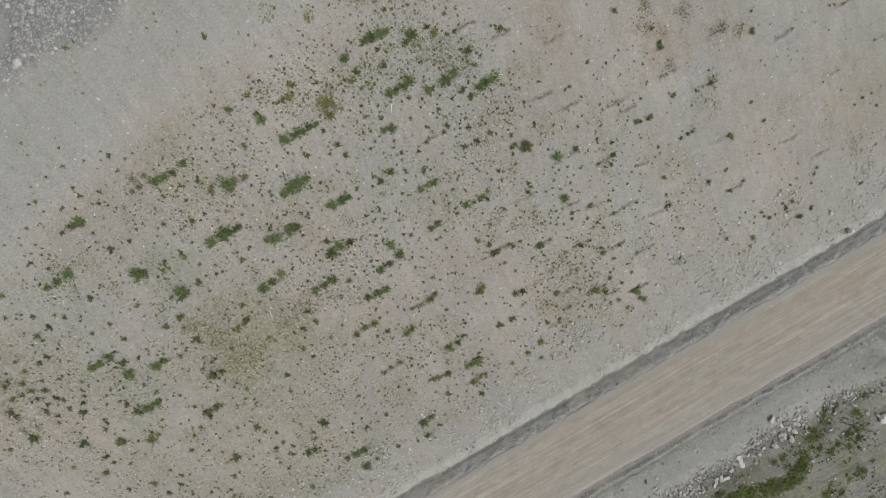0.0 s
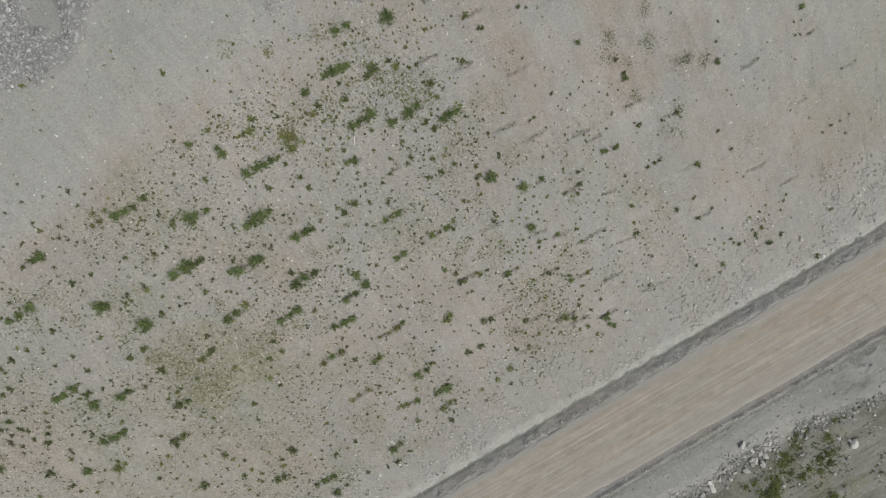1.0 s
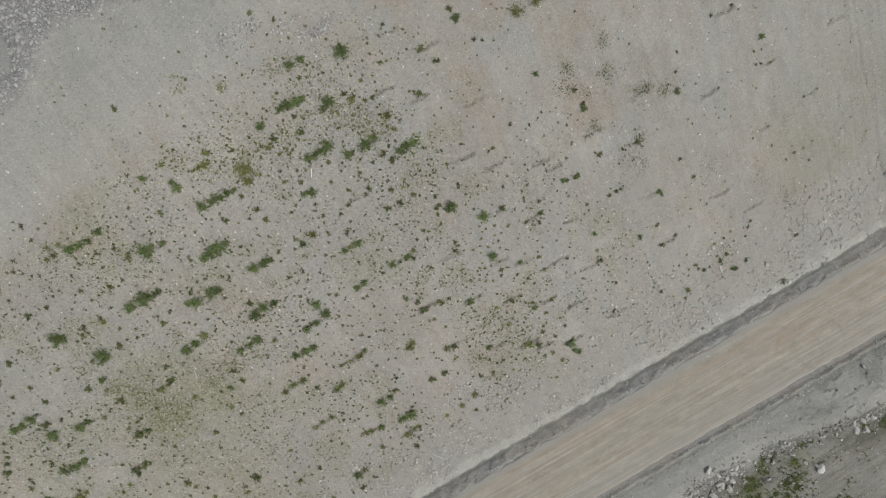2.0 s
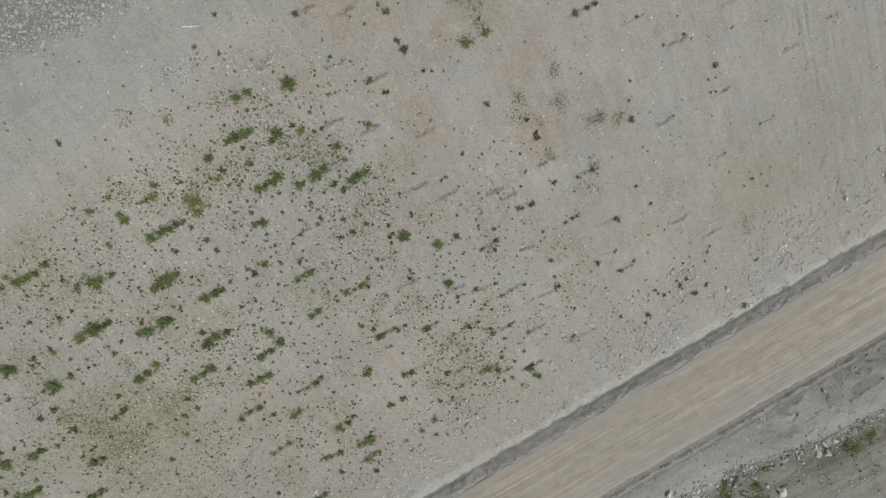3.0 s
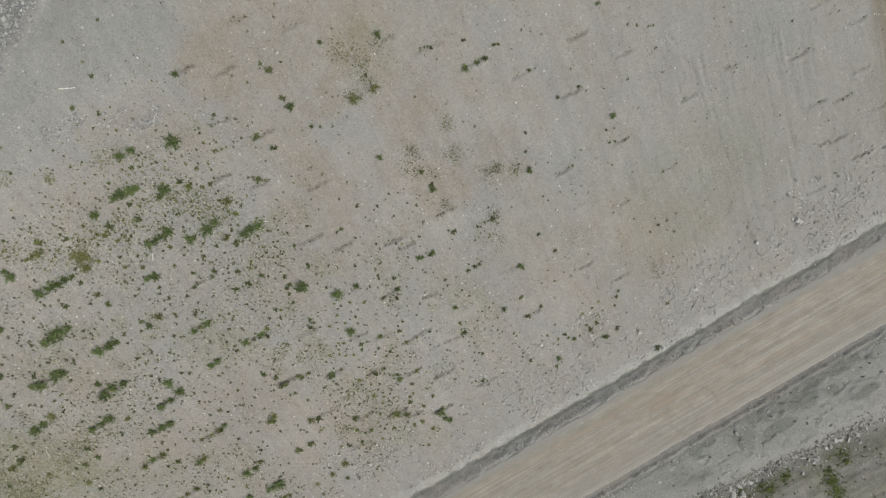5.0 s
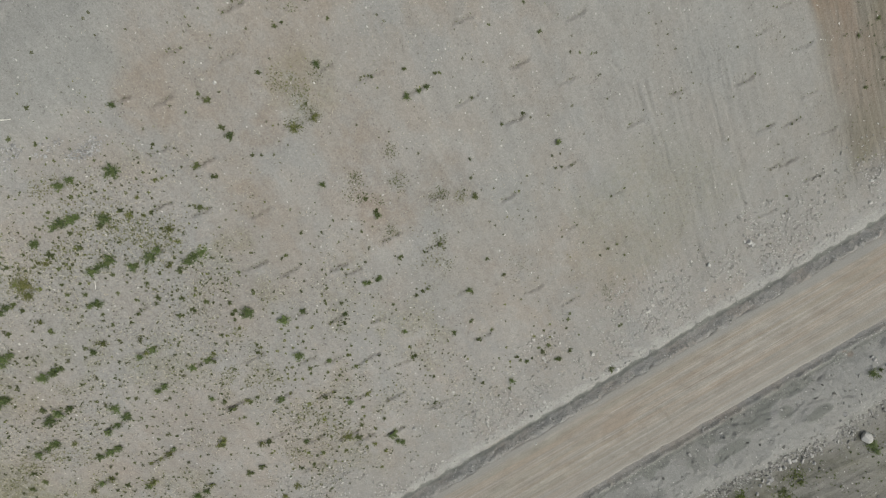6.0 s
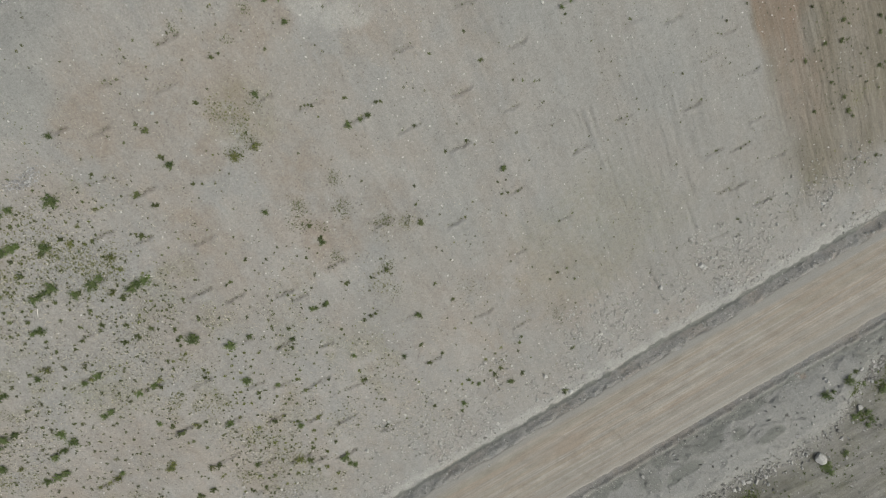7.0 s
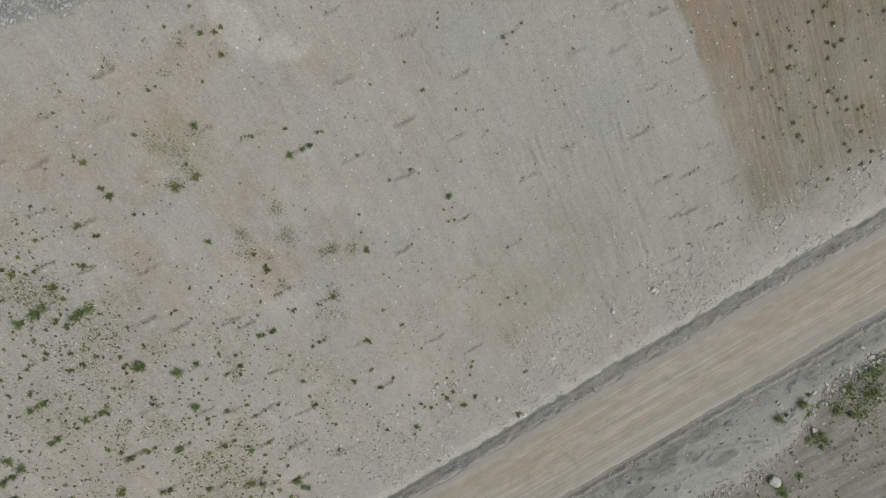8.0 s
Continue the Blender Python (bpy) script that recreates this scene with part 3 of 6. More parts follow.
    for cx, cy, rx, ry in ((42.8, -31.6, 2.6, 0.8), (40.9, -29.7, 1.2, 0.9), (34.3, -29.6, 1.0, 0.7), (35.8, -29.4, 1.2, 0.6), (45.4, -30.1, 1.1, 0.5), (49.1, -31.1, 1.0, 0.8), (50.7, -29.4, 2.4, 0.8), (47.4, -29.5, 1.5, 0.8), (52.1, -32.8, 1.9, 0.6), (46.4, -30.4, 1.6, 0.7), (41.6, -31.9, 1.6, 0.5)):
        damp_shade = np.maximum(damp_shade, 0.75 * smooth(0.2, 0.75, spot(x, y, cx, cy, rx, ry) + 0.5 * fbm(x, y, 0.8, 4)))
    silt = 0.95 * smooth(0.75, 0.2, np.abs(y - ditch_shift(x) + 19.10) + 0.55 * fbm(x, y, 1.1, 4))
    silt = np.maximum(silt, 0.22 * np.exp(-((y - ditch + 0.38) / 0.28) ** 2) * (0.8 + 0.5 * fbm(x, y, 0.7, 3)))
    silt = np.maximum(silt, 0.5 * bare)
    for cx, cy, rx, ry in ((34.6, 19.0, 2.0, 0.9), (33.0, 21.5, 1.6, 2.6), (36.0, 18.2, 1.4, 0.6)):
        silt = np.maximum(silt, 0.5 * spot(x, y, cx, cy, rx, ry))
    low = smooth(0.6, -0.4, y - bank)
    # dark fines and litter, plus shade painted in because the relief alone shows weakly
    litter_shade = np.maximum(0.28 * groove_relief(x, y)[1], scoop_relief(x, y)[1] * (0.45 + 0.65 * smooth(34, 24, x) + 0.3 * value_noise(x * 0.3, y * 0.3)))
    blue = np.maximum(np.maximum(0.85 * smooth(-28.6, -29.6, y), 0.8 * bare), 0.8 * rock_patch(x, y))
    for cx, cy, rx, ry in ((57.0, -29.6, 2.4, 1.5), (58.3, -36.2, 1.0, 3.2), (62.0, -41.0, 3.2, 1.6), (0.9, 24.2, 2.0, 1.2), (12.0, 24.5, 4.0, 2.5)):
        blue = np.maximum(blue, 0.9 * spot(x, y, cx, cy, rx, ry))
    blue = np.maximum(blue, 0.45 * smooth(0.1, 0.5, fbm(x - 12, y + 44, 11.0, 4)) * slope)
    blue = np.maximum(blue, 0.55 * smooth(38, 52, x + 4 * fbm(x, y, 8.0, 3)) * slope * (1 - end))
    blue = np.maximum(blue, 0.25 * toe_gravel(x, y))
    low = smooth(1.4, -1.2, y - bank + 0.9 * fbm(x, y, 2.0, 3))
    till = end * 1.05 * (1 - 0.2 * patch) * (0.85 + 0.35 * fbm(x + 5, 0.5 * y, 2.4, 4))
    blue = blue * (1 - 0.8 * low)
    moss = (0.12 * smooth(-8, -18, x) + 0.4 * smooth(0.0, 0.5, fbm(x + 3, y + 90, 5.5, 4))) * smooth(0.05, 0.5, weed_density(x, y))
    moss = np.maximum(moss, 0.75 * spot(x, y, -18.5, 2.0, 6.5, 4.5) + 0.45 * spot(x, y, -18, -2, 6, 3.5) + 0.3 * spot(x, y, -26, -9, 12, 8))
    moss = np.maximum(moss, 0.3 * spot(x, y, 24.5, 16.5, 3.5, 3.0))
    moss = np.maximum(moss, 0.5 * spot(x, y, -19.3, 2.6, 6.0, 3.5))
    moss = np.maximum(moss, 0.28 * spot(x, y, 46, -6, 9, 6))
    moss = np.maximum(moss, low * (0.35 + 0.4 * smooth(34, 28, x)) * smooth(-0.1, 0.45, fbm(x - 20, y, 3.0, 4)))
    # dark organic soil below the toe of the fill
    humus_shade = 0.95 * np.exp(-((y - bank + 1.3) / 1.4) ** 2) * smooth(-0.25, 0.3, fbm(x + 7, y, 2.6, 4)) * smooth(54, 46, x)
    # dark gaps in the rubble, their shade painted on the ground
    humus_shade = np.maximum(humus_shade, 0.75 * np.exp(-((y - bank - 0.35) / 0.75) ** 2) * smooth(0.2, 0.5, value_noise(x / 3.1, y / 3.1 + 9)) * np.where((x > 54) & (x < 64), 0.2, 1.0))
    # dark soil beside boulders, with their shadows painted in
    for cx, cy, rx, ry in ((37.1, -35.2, 1.8, 0.7), (43.9, -36.9, 1.2, 0.6), (33.5, -35.6, 1.2, 0.6), (29.0, -34.6, 1.5, 0.6), (55.2, -38.0, 0.7, 0.7), (61.6, -35.4, 0.6, 0.6)):
        humus_shade = np.maximum(humus_shade, 0.9 * spot(x, y, cx, cy, rx, ry))
    track = slope * smooth(26, 42, x + 6 * fbm(x, y, 12.0, 2)) * smooth(-17, -12, y) * smooth(-0.4, 0.3, fbm(x, y, 5.0, 3)) * (0.5 + 0.5 * smooth(-0.5, 0.5, brown_edge(x, y)))
    for cx, cy, rx, ry in MOSS:
        moss = np.maximum(moss, 1.2 * spot(x, y, cx, cy, rx, ry))
    blue = blue * (1 - np.minimum(1, 1.2 * rusty))
    return {"crest": rock_patch(x, y), "low": low * (0.85 + 0.3 * fbm(x, 2.2 * y, 3.0, 4)), "red": red, "brown": brown * (1 - silt), "silt": silt, "damp_shade": damp_shade, "litter_shade": litter_shade, "blue": blue, "till": till, "moss": moss, "weedy": weed_density(x, y), "humus_shade": humus_shade, "track": track}


# the ground is finest on the fill and in the ditch beside the road
ACROSS = lines(-46.0, 33.0, 0.14, 1500.0)
ACROSS = np.concatenate([ACROSS[ACROSS < -46.1], np.arange(-46.0, -33.05, 0.19), np.arange(-33.0, -28.3, 0.09), np.arange(-28.0, -21.7, 0.7), np.arange(-21.5, -18.9, 0.09), ACROSS[ACROSS > -18.85]])
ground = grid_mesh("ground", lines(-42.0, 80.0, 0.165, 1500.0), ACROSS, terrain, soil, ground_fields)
tagged(ground, "grey gravelly mine slope with sparse weeds and planting scoops", "ground", kind="structure")


def road_height(x, y):
    across = (y + 24.5) / 3.9
    z = 0.03 - 0.05 * across ** 2 + 0.02 * fbm(x * 0.15, y, 1.2, 3)
    for rut in (-22.6, -24.2, -25.6, -27.0):
        z = z - 0.025 * np.exp(-((y - rut + 0.15 * fbm(x, y * 0, 20.0, 2)) / 0.3) ** 2)
    edge = smooth(3.55, 4.05, np.abs(y + 24.55) - np.where(y > -24.55, ditch_shift(x), -0.16 * smooth(55, 63, x)) + 0.22 * fbm(x, y, 2.0, 3) + 0.16 * fbm(x + 9, y, 0.7, 3))
    return z - 0.6 * edge


def road_fields(x, y):
    wave = 0.25 * fbm(x, y * 0 + 2, 12.0, 3)
    shoulder = 0.8 * smooth(-21.7, -21.2, y + wave)
    shoulder = np.maximum(shoulder, 0.35 * smooth(-25.4, -27.0, y + wave + 0.5 * fbm(x, y, 6.0, 3)))
    rust = 0.25 * np.exp(-((y + 22.7 + wave) / 0.55) ** 2) * smooth(-0.5, 0.3, fbm(x, y * 0, 16.0, 2))
    rust = np.maximum(rust, 0.5 * spot(x, y, 34, -23.6, 2.6, 1.1))
    pale = 0.7 * np.exp(-((y + 28.05 + 0.5 * wave) / 0.22) ** 2) * (0.7 + 0.6 * fbm(x, y, 2.0, 3))
    # tyre scuffs where a vehicle turned
    scuff = 0
    for cx, cy, r in ((33.6, -25.4, 1.9), (34.0, -25.6, 2.3), (36.2, -26.0, 2.6), (35.4, -21.6, 2.0)):
        scuff = np.maximum(scuff, 0.55 * np.exp(-((np.hypot(x - cx, y - cy) - r + 0.15 * fbm(x, y, 0.9, 3)) / 0.13) ** 2) * smooth(-0.1, 0.4, fbm(x + cx, y, 1.6, 3)) * smooth(-22.2, -22.8, y))
    return {"scuff": scuff, "shoulder": shoulder, "rust": rust, "pale": pale}


road = grid_mesh("road", lines(-52.0, 92.0, 0.25, 1500.0), np.arange(-28.7, -20.0, 0.12), road_height, gravel_road, road_fields)
tagged(road, "graded gravel road with pale and brown wheel streaks", "road", kind="structure")

# ---- rocks, stones and plants ----
def tilt_at(x, y):
    """The ground's pose at a point, leaning most of the way to its slope."""
    h = [float(terrain(x + a, y + b)) for a, b in ((0.4, 0), (-0.4, 0), (0, 0.4), (0, -0.4), (0, 0))]
    return h[4], math.degrees(math.atan2(h[2] - h[3], 0.8)), -math.degrees(math.atan2(h[0] - h[1], 0.8))


def rock_mesh(seed, cuts=15, deep=(0.27, 0.43), mat=None):
    """An angular lump about 1 across: a ball cut by many planes."""
    rng = np.random.RandomState(seed)
    bm = bmesh.new()
    bmesh.ops.create_icosphere(bm, subdivisions=3, radius=0.5)
    co = np.array([v.co for v in bm.verts])
    for k in range(cuts):
        way = rng.normal(size=3)
        way /= np.linalg.norm(way)
        over = np.maximum(co @ way - rng.uniform(*deep), 0)
        co -= over[:, None] * way
    co *= 1.16 * np.array([rng.uniform(0.9, 1.15), rng.uniform(0.75, 1.0), rng.uniform(0.55, 0.8)])
    co += 0.012 * rng.normal(size=co.shape)
    for v, place_ in zip(bm.verts, co):
        v.co = place_
    mesh = bpy.data.meshes.new("rock")
    bm.to_mesh(mesh)
    bm.free()
    mesh.materials.append(mat or boulder_stone)
    return mesh


ROCKS = [rock_mesh(s) for s in range(9)]
BOULDERS = [rock_mesh(s, 22, (0.38, 0.47), boulder_stone) for s in range(20, 25)]
SLABS = [rock_mesh(s, 11, (0.20, 0.42), shard_boulder) for s in range(40, 47)]
rock_turn = random.Random(3)


def lay_rocks(spots):
    """Single rocks (x, y, width) lying on the ground."""
    for x, y, width in spots:
        z = float(terrain(x, y))
        width = 0.95 * width if width < 1.0 else width
        big = width > 0.7
        ob = new("boulder" if big else "rock", rock_turn.choice(BOULDERS if width > 1.0 else SLABS if big or y < -28 else ROCKS))
        m = pose(x, y, z + 0.14 * width, rock_turn.uniform(-14, 14), rock_turn.uniform(-14, 14), rock_turn.uniform(0, 360))
        ob.matrix_basis = m @ Matrix.Diagonal((width * 0.92, width * 0.92, width * 0.9, 1))
        where = "beside the road ditch" if -20 < y < -15 else "at the toe of the road fill" if y < -28 else "on the gravel near the crest" if y > 19 else "on the planted gravel slope"
        tagged(ob, ("large pale angular boulder " if big else "pale grey angular rock ") + where, "boulder" if big else "rock", "rocks")


def icosahedron():
    g = (1 + 5 ** 0.5) / 2
    v = np.array([(-1, g, 0), (1, g, 0), (-1, -g, 0), (1, -g, 0), (0, -1, g), (0, 1, g), (0, -1, -g), (0, 1, -g), (g, 0, -1), (g, 0, 1), (-g, 0, -1), (-g, 0, 1)]) / 3.8
    f = [(a, b, c) for a in range(12) for b in range(a + 1, 12) for c in range(b + 1, 12) if max(np.linalg.norm(v[a] - v[b]), np.linalg.norm(v[b] - v[c]), np.linalg.norm(v[a] - v[c])) < 0.56]
    f = [t if np.dot(np.cross(v[t[1]] - v[t[0]], v[t[2]] - v[t[0]]), v[t[0]]) > 0 else t[::-1] for t in f]
    return v, np.array(f)


def scatter(seed, count, box, weight):
    """Random points of a box, kept by their weight."""
    rng = np.random.RandomState(seed)
    x, y = rng.uniform(box[0], box[1], count), rng.uniform(box[2], box[3], count)
    keep = rng.rand(count) < weight(x, y)
    return x[keep], y[keep], rng


def octahedron():
    v = np.array([(1, 0, 0), (-1, 0, 0), (0, 1, 0), (0, -1, 0), (0, 0, 1), (0, 0, -1)]) * 0.58
    return v, np.array([(a, b, c) if s > 0 else (b, a, c) for a, b, c, s in ((0, 2, 4, 1), (2, 1, 4, 1), (1, 3, 4, 1), (3, 0, 4, 1), (2, 0, 5, 1), (1, 2, 5, 1), (3, 1, 5, 1), (0, 3, 5, 1))])


def stones(name, label, seed, count, box, weight, sizes, mat=None, small=False, power=2.2, lift=0.12):
    """Loose stones past counting, as one mesh of small angular lumps."""
    x, y, rng = scatter(seed, count, box, weight)
    n = len(x)
    v, f = octahedron() if small else icosahedron()
    k = len(v)
    size = sizes[0] * (sizes[1] / sizes[0]) ** (rng.rand(n) ** power)
    axes = rng.uniform(0.42, 1.4, (n, 1, 3)) * np.array([1, 1, 0.7])
    lumps = v[None] * (1 + rng.uniform(-0.38, 0.38, (n, k, 1))) * axes
    turn = rng.uniform(0, 2 * math.pi, n)
    c, s = np.cos(turn)[:, None], np.sin(turn)[:, None]
    px, py = lumps[..., 0] * c - lumps[..., 1] * s, lumps[..., 0] * s + lumps[..., 1] * c
    lumps = np.stack([px, py, lumps[..., 2] + 0.4 * px * rng.uniform(-1, 1, (n, 1))], -1) * size[:, None, None]
    base = np.stack([x, y, terrain(x, y) + lift * size], -1)
    mesh = bpy.data.meshes.new(name)
    fill_mesh(mesh, (lumps + base[:, None]).reshape(-1, 3), (f[None] + k * np.arange(n)[:, None, None]).reshape(-1, 3), flat=True)
    mesh.materials.append(mat or grey_stone)
    return tagged(new(name, mesh), label, "stones", kind="stuff")


stones("crest_rubble", "coarse grey crushed rock spilled over the crest", 11, 25000, (-24, 36, 23, 31.5), lambda x, y: rock_patch(x, y) * (0.45 + 0.55 * value_noise(x / 1.5, y / 1.5)), (0.10, 0.32), crest_stone, False, 1.5, 0.25)
stones("crest_chips", "pale chips between the coarse rock of the crest", 10, 34000, (-24, 36, 23, 31.5), lambda x, y: rock_patch(x, y) * 0.7, (0.07, 0.22), crest_stone, True)
stones("toe_gravel", "loose grey stones at the foot of the slope", 12, 40000, (-36, 86, -19.4, -8), lambda x, y: toe_gravel(x, y) * (0.06 + 0.94 * smooth(0.38, 0.72, value_noise(x / 1.3, y / 1.3) * 0.6 + 0.4 * value_noise(x / 4, y / 4 + 3))), (0.07, 0.30), pale_stone, False, 1.8)
stones("windrow_gravel", "coarse grey gravel of the ditch and road windrow", 13, 15000, (-36, 86, -21.1, -19.4), lambda x, y: 0.8 * np.exp(-((y - ditch_shift(x) + 20.45) / 0.35) ** 2), (0.05, 0.20), damp_stone, True)
stones("road_edge_gravel", "grey gravel thrown up along the edges of the road", 34, 30000, (-36, 86, -29.2, -20.2), lambda x, y: 0.85 * np.exp(-((y - ditch_shift(x) + 20.72 + 0.2 * fbm(x, y, 2.0, 3)) / 0.16) ** 2) + 0.6 * np.exp(-((y + 28.66 + 0.15 * fbm(x, y, 2.0, 3)) / 0.24) ** 2), (0.05, 0.22), grey_stone, True)
stones("bank_rubble", "broken rock along the toe of the road fill", 14, 48000, (0, 82, -40, -29), lambda x, y: np.exp(-((y - bank_line(x) - 0.5 + 0.6 * fbm(x, y, 4.0, 2)) / np.where(x < 27, 1.15, 0.75)) ** 2) * smooth(0.12, 0.5, value_noise(x / 3.1, y / 3.1 + 9)) * np.where((x > 54) & (x < 64), 0.3, 1.0) + 0.015, (0.08, 0.40), shard_stone, False, 1.7)
stones("slope_stones", "small pale stones strewn over the slope", 15, 21000, (-46, 88, -18, 32), lambda x, y: 0.12 + 0.4 * weed_density(x, y) + 0.6 * smooth(0.35, 0.8, value_noise(x / 4, y / 4)), (0.05, 0.16), grey_stone, True)
CREST_STREAK = lambda x, y: np.maximum(spot(x, y, 3.0, 22.0, 1.9, 0.7), spot(x, y, 8.6, 19.9, 2.2, 0.55)) * (0.35 + 0.65 * smooth(0.3, 0.6, value_noise(x / 0.9, y / 0.9))) + 0.25 * spot(x, y, 6.2, 21.2, 1.4, 0.5)
stones("crest_streak", "a streak of crushed rock below the crest", 17, 20000, (0, 14, 17, 26), CREST_STREAK, (0.07, 0.24), crest_stone, True)
stones("fill_edge_clods", "dark clods and gravel along the road's far edge", 18, 16000, (-4, 86, -30.8, -28.3), lambda x, y: 0.25 * smooth(-30.6, -29.3, y + 0.8 * fbm(x, y, 3.0, 3)) * smooth(0.3, 0.6, value_noise(x / 1.6, y / 0.7)), (0.05, 0.17))
stones("bank_chips", "small broken chips between the bank's rocks", 19, 30000, (0, 82, -40, -30), lambda x, y: np.exp(-((y - bank_line(x) - 0.7) / 1.3) ** 2) * smooth(0.3, 0.65, value_noise(x / 2.1, y / 2.1 + 5)), (0.05, 0.2), shard_stone)
stones("fill_stones", "small stones on the fill beside the road", 16, 9000, (-20, 88, -48, -28.4), lambda x, y: 0.25 + 0.6 * smooth(0.4, 0.8, value_noise(x / 2.5, y / 2.5)), (0.06, 0.24), None, True)


def blade(verts, faces, base, tip, wide, fold):
    """One leaf: two triangles folded along the rib."""
    way = tip - base
    side = np.cross(way, (0, 0, 1.0))
    side *= wide / max(np.linalg.norm(side), 1e-6)
    middle = base + 0.5 * way + np.array((0, 0, fold))
    n = len(verts)
    verts += [base, middle + side, tip, middle - side]
    faces += [(n, n + 1, n + 2), (n, n + 2, n + 3)]


def leaf_cloud(seed, stems, leaves, height, length, wide, spread=0.6):
    """Foliage about 1 across, on stems that lean out from the root; also the stems' lines."""
    rng = np.random.RandomState(seed)
    verts, faces, sticks = [], [], []
    for k in range(stems):
        turn = 2 * math.pi * (k + rng.uniform(-0.4, 0.4)) / stems
        reach, rise = rng.uniform(0.15 * spread, spread), height * rng.uniform(0.45, 1.15) 
        root = np.array((rng.uniform(-0.1, 0.1), rng.uniform(-0.1, 0.1), 0.0))
        top = root + np.array((reach * math.cos(turn), reach * math.sin(turn), rise))
        sticks.append((root, top))
        blade(verts, faces, np.zeros(3) - (0, 0, 0.02), root * 0.3 + top * 0.7, 0.012, 0.0)
        for j in range(leaves):
            at = rng.uniform(0.15, 1.0)
            base = root + (top - root) * at ** 0.8
            a, up = rng.uniform(0, 2 * math.pi), rng.uniform(-0.35, 0.7)
            size = length * rng.uniform(0.5, 1.0) * rng.choice((0.8, 1.0, 1.6))
            out = np.array((math.cos(a) * math.cos(up), math.sin(a) * math.cos(up), math.sin(up))) * size
            out[2] = max(out[2], 0.03 - base[2])
            blade(verts, faces, base, base + out, wide * rng.uniform(0.7, 1.3), 0.25 * wide)
    return verts, faces, sticks


def foliage_mesh(name, verts, faces, mat):
    mesh = bpy.data.meshes.new(name)
    fill_mesh(mesh, np.array(verts), np.array(faces), flat=True)
    mesh.materials.append(mat)
    return mesh


def stem_mesh(sticks):
    """Tapered three-sided stems."""
    verts, faces = [], []
    for root, top in sticks:
        n = len(verts)
        for point, r in ((root - (0, 0, 0.06), 0.014), (root * 0.4 + top * 0.6, 0.009), (top, 0.003)):
            verts += [point + np.array((r * math.cos(a), r * math.sin(a), 0)) for a in (0.3, 2.4, 4.5)]
        for ring in (0, 3):
            faces += [(n + ring + i, n + ring + (i + 1) % 3, n + ring + 3 + (i + 1) % 3, n + ring + 3 + i) for i in range(3)]
    return foliage_mesh("woody_frame", verts, faces, bark)


SHRUBS = {}
for tone, leaf, shape in (("yellow", leaf_yellow, (26, 26, 0.30, 0.15, 0.010)), ("green", leaf_green, (22, 24, 0.42, 0.17, 0.013)), ("olive", leaf_olive, (18, 16, 0.34, 0.13, 0.015)), ("moss", leaf_moss, (22, 22, 0.22, 0.13, 0.018))):
    SHRUBS[tone] = []
    for seed in range(6):
        verts, faces, sticks = leaf_cloud(100 + seed + 10 * len(tone), *shape)
        SHRUBS[tone].append((foliage_mesh("foliage", verts, faces, leaf), stem_mesh(sticks)))
SHRUB_LABEL = {"yellow": "feathery yellow-green shrub with dead stalks on gravel", "green": "bright green leafy shrub in a planting scoop on the slope", "olive": "sparse yellowish olive shrub on the gravel slope", "moss": "low mossy green bush among rocks below the road"}
plant_turn = random.Random(5)


def plant_shrubs(spots, asked):
    """Shrubs (x, y, width), each with its foliage and stems."""
    for x, y, width in spots:
        # low on the slope most shrubs are yellowish
        if asked == "green" and -14 < x < 8 and y < -1.5:
            tone = plant_turn.choice(("olive", "olive", "green"))
        else:
            tone = asked
        x, y = x + plant_turn.gauss(0, 0.07), y + plant_turn.gauss(0, 0.07)
        z, rx, ry = tilt_at(x, y)
        shrub = new("shrub")
        wide = width * plant_turn.uniform(1.0, 1.3)
        shrub.matrix_basis = pose(x, y, z, 0.8 * rx, 0.8 * ry, 0) @ pose(0, 0, 0, 0, 0, plant_turn.choice((-5, 175)) + plant_turn.uniform(-30, 30)) @ Matrix.Diagonal((wide * 1.15, wide * plant_turn.uniform(0.95, 1.2), wide * plant_turn.uniform(0.75, 1.1), 1))
        foliage, stems = plant_turn.choice(SHRUBS[tone])
        new("foliage", foliage).parent = shrub
        new("woody_frame", stems).parent = shrub
        tagged(shrub, SHRUB_LABEL[tone], "shrub", "shrubs on the slope")


WEEDS = []
for seed in range(7):
    verts, faces, sticks = leaf_cloud(200 + seed, 13, 20, 0.28, 0.15, 0.024, 0.48)
    WEEDS.append(foliage_mesh("weed", verts, faces, leaf_dark))


def plant_weeds(spots):
    """Single dark weeds (x, y, width)."""
    for x, y, width in spots:
        z, rx, ry = tilt_at(x, y)
        weed = new("weed", plant_turn.choice(WEEDS))
        wide = width * plant_turn.uniform(1.3, 1.6)
        weed.matrix_basis = pose(x, y, z, 0.8 * rx, 0.8 * ry, 0) @ pose(0, 0, 0, 0, 0, plant_turn.uniform(0, 360)) @ Matrix.Diagonal((wide, wide * 0.85, wide * plant_turn.uniform(0.7, 1.0), 1))
        tagged(weed, "dark green weed tuft rooted in gravel on the slope", "weed", "weeds on the slope")


SEEDLINGS = []
for seed in range(6):
    verts, faces, sticks = leaf_cloud(300 + seed, 9, 10, 0.32, 0.18, 0.036, 0.45)
    SEEDLINGS.append(foliage_mesh("seedling", verts, faces, leaf_dry if seed % 3 else leaf_dark))


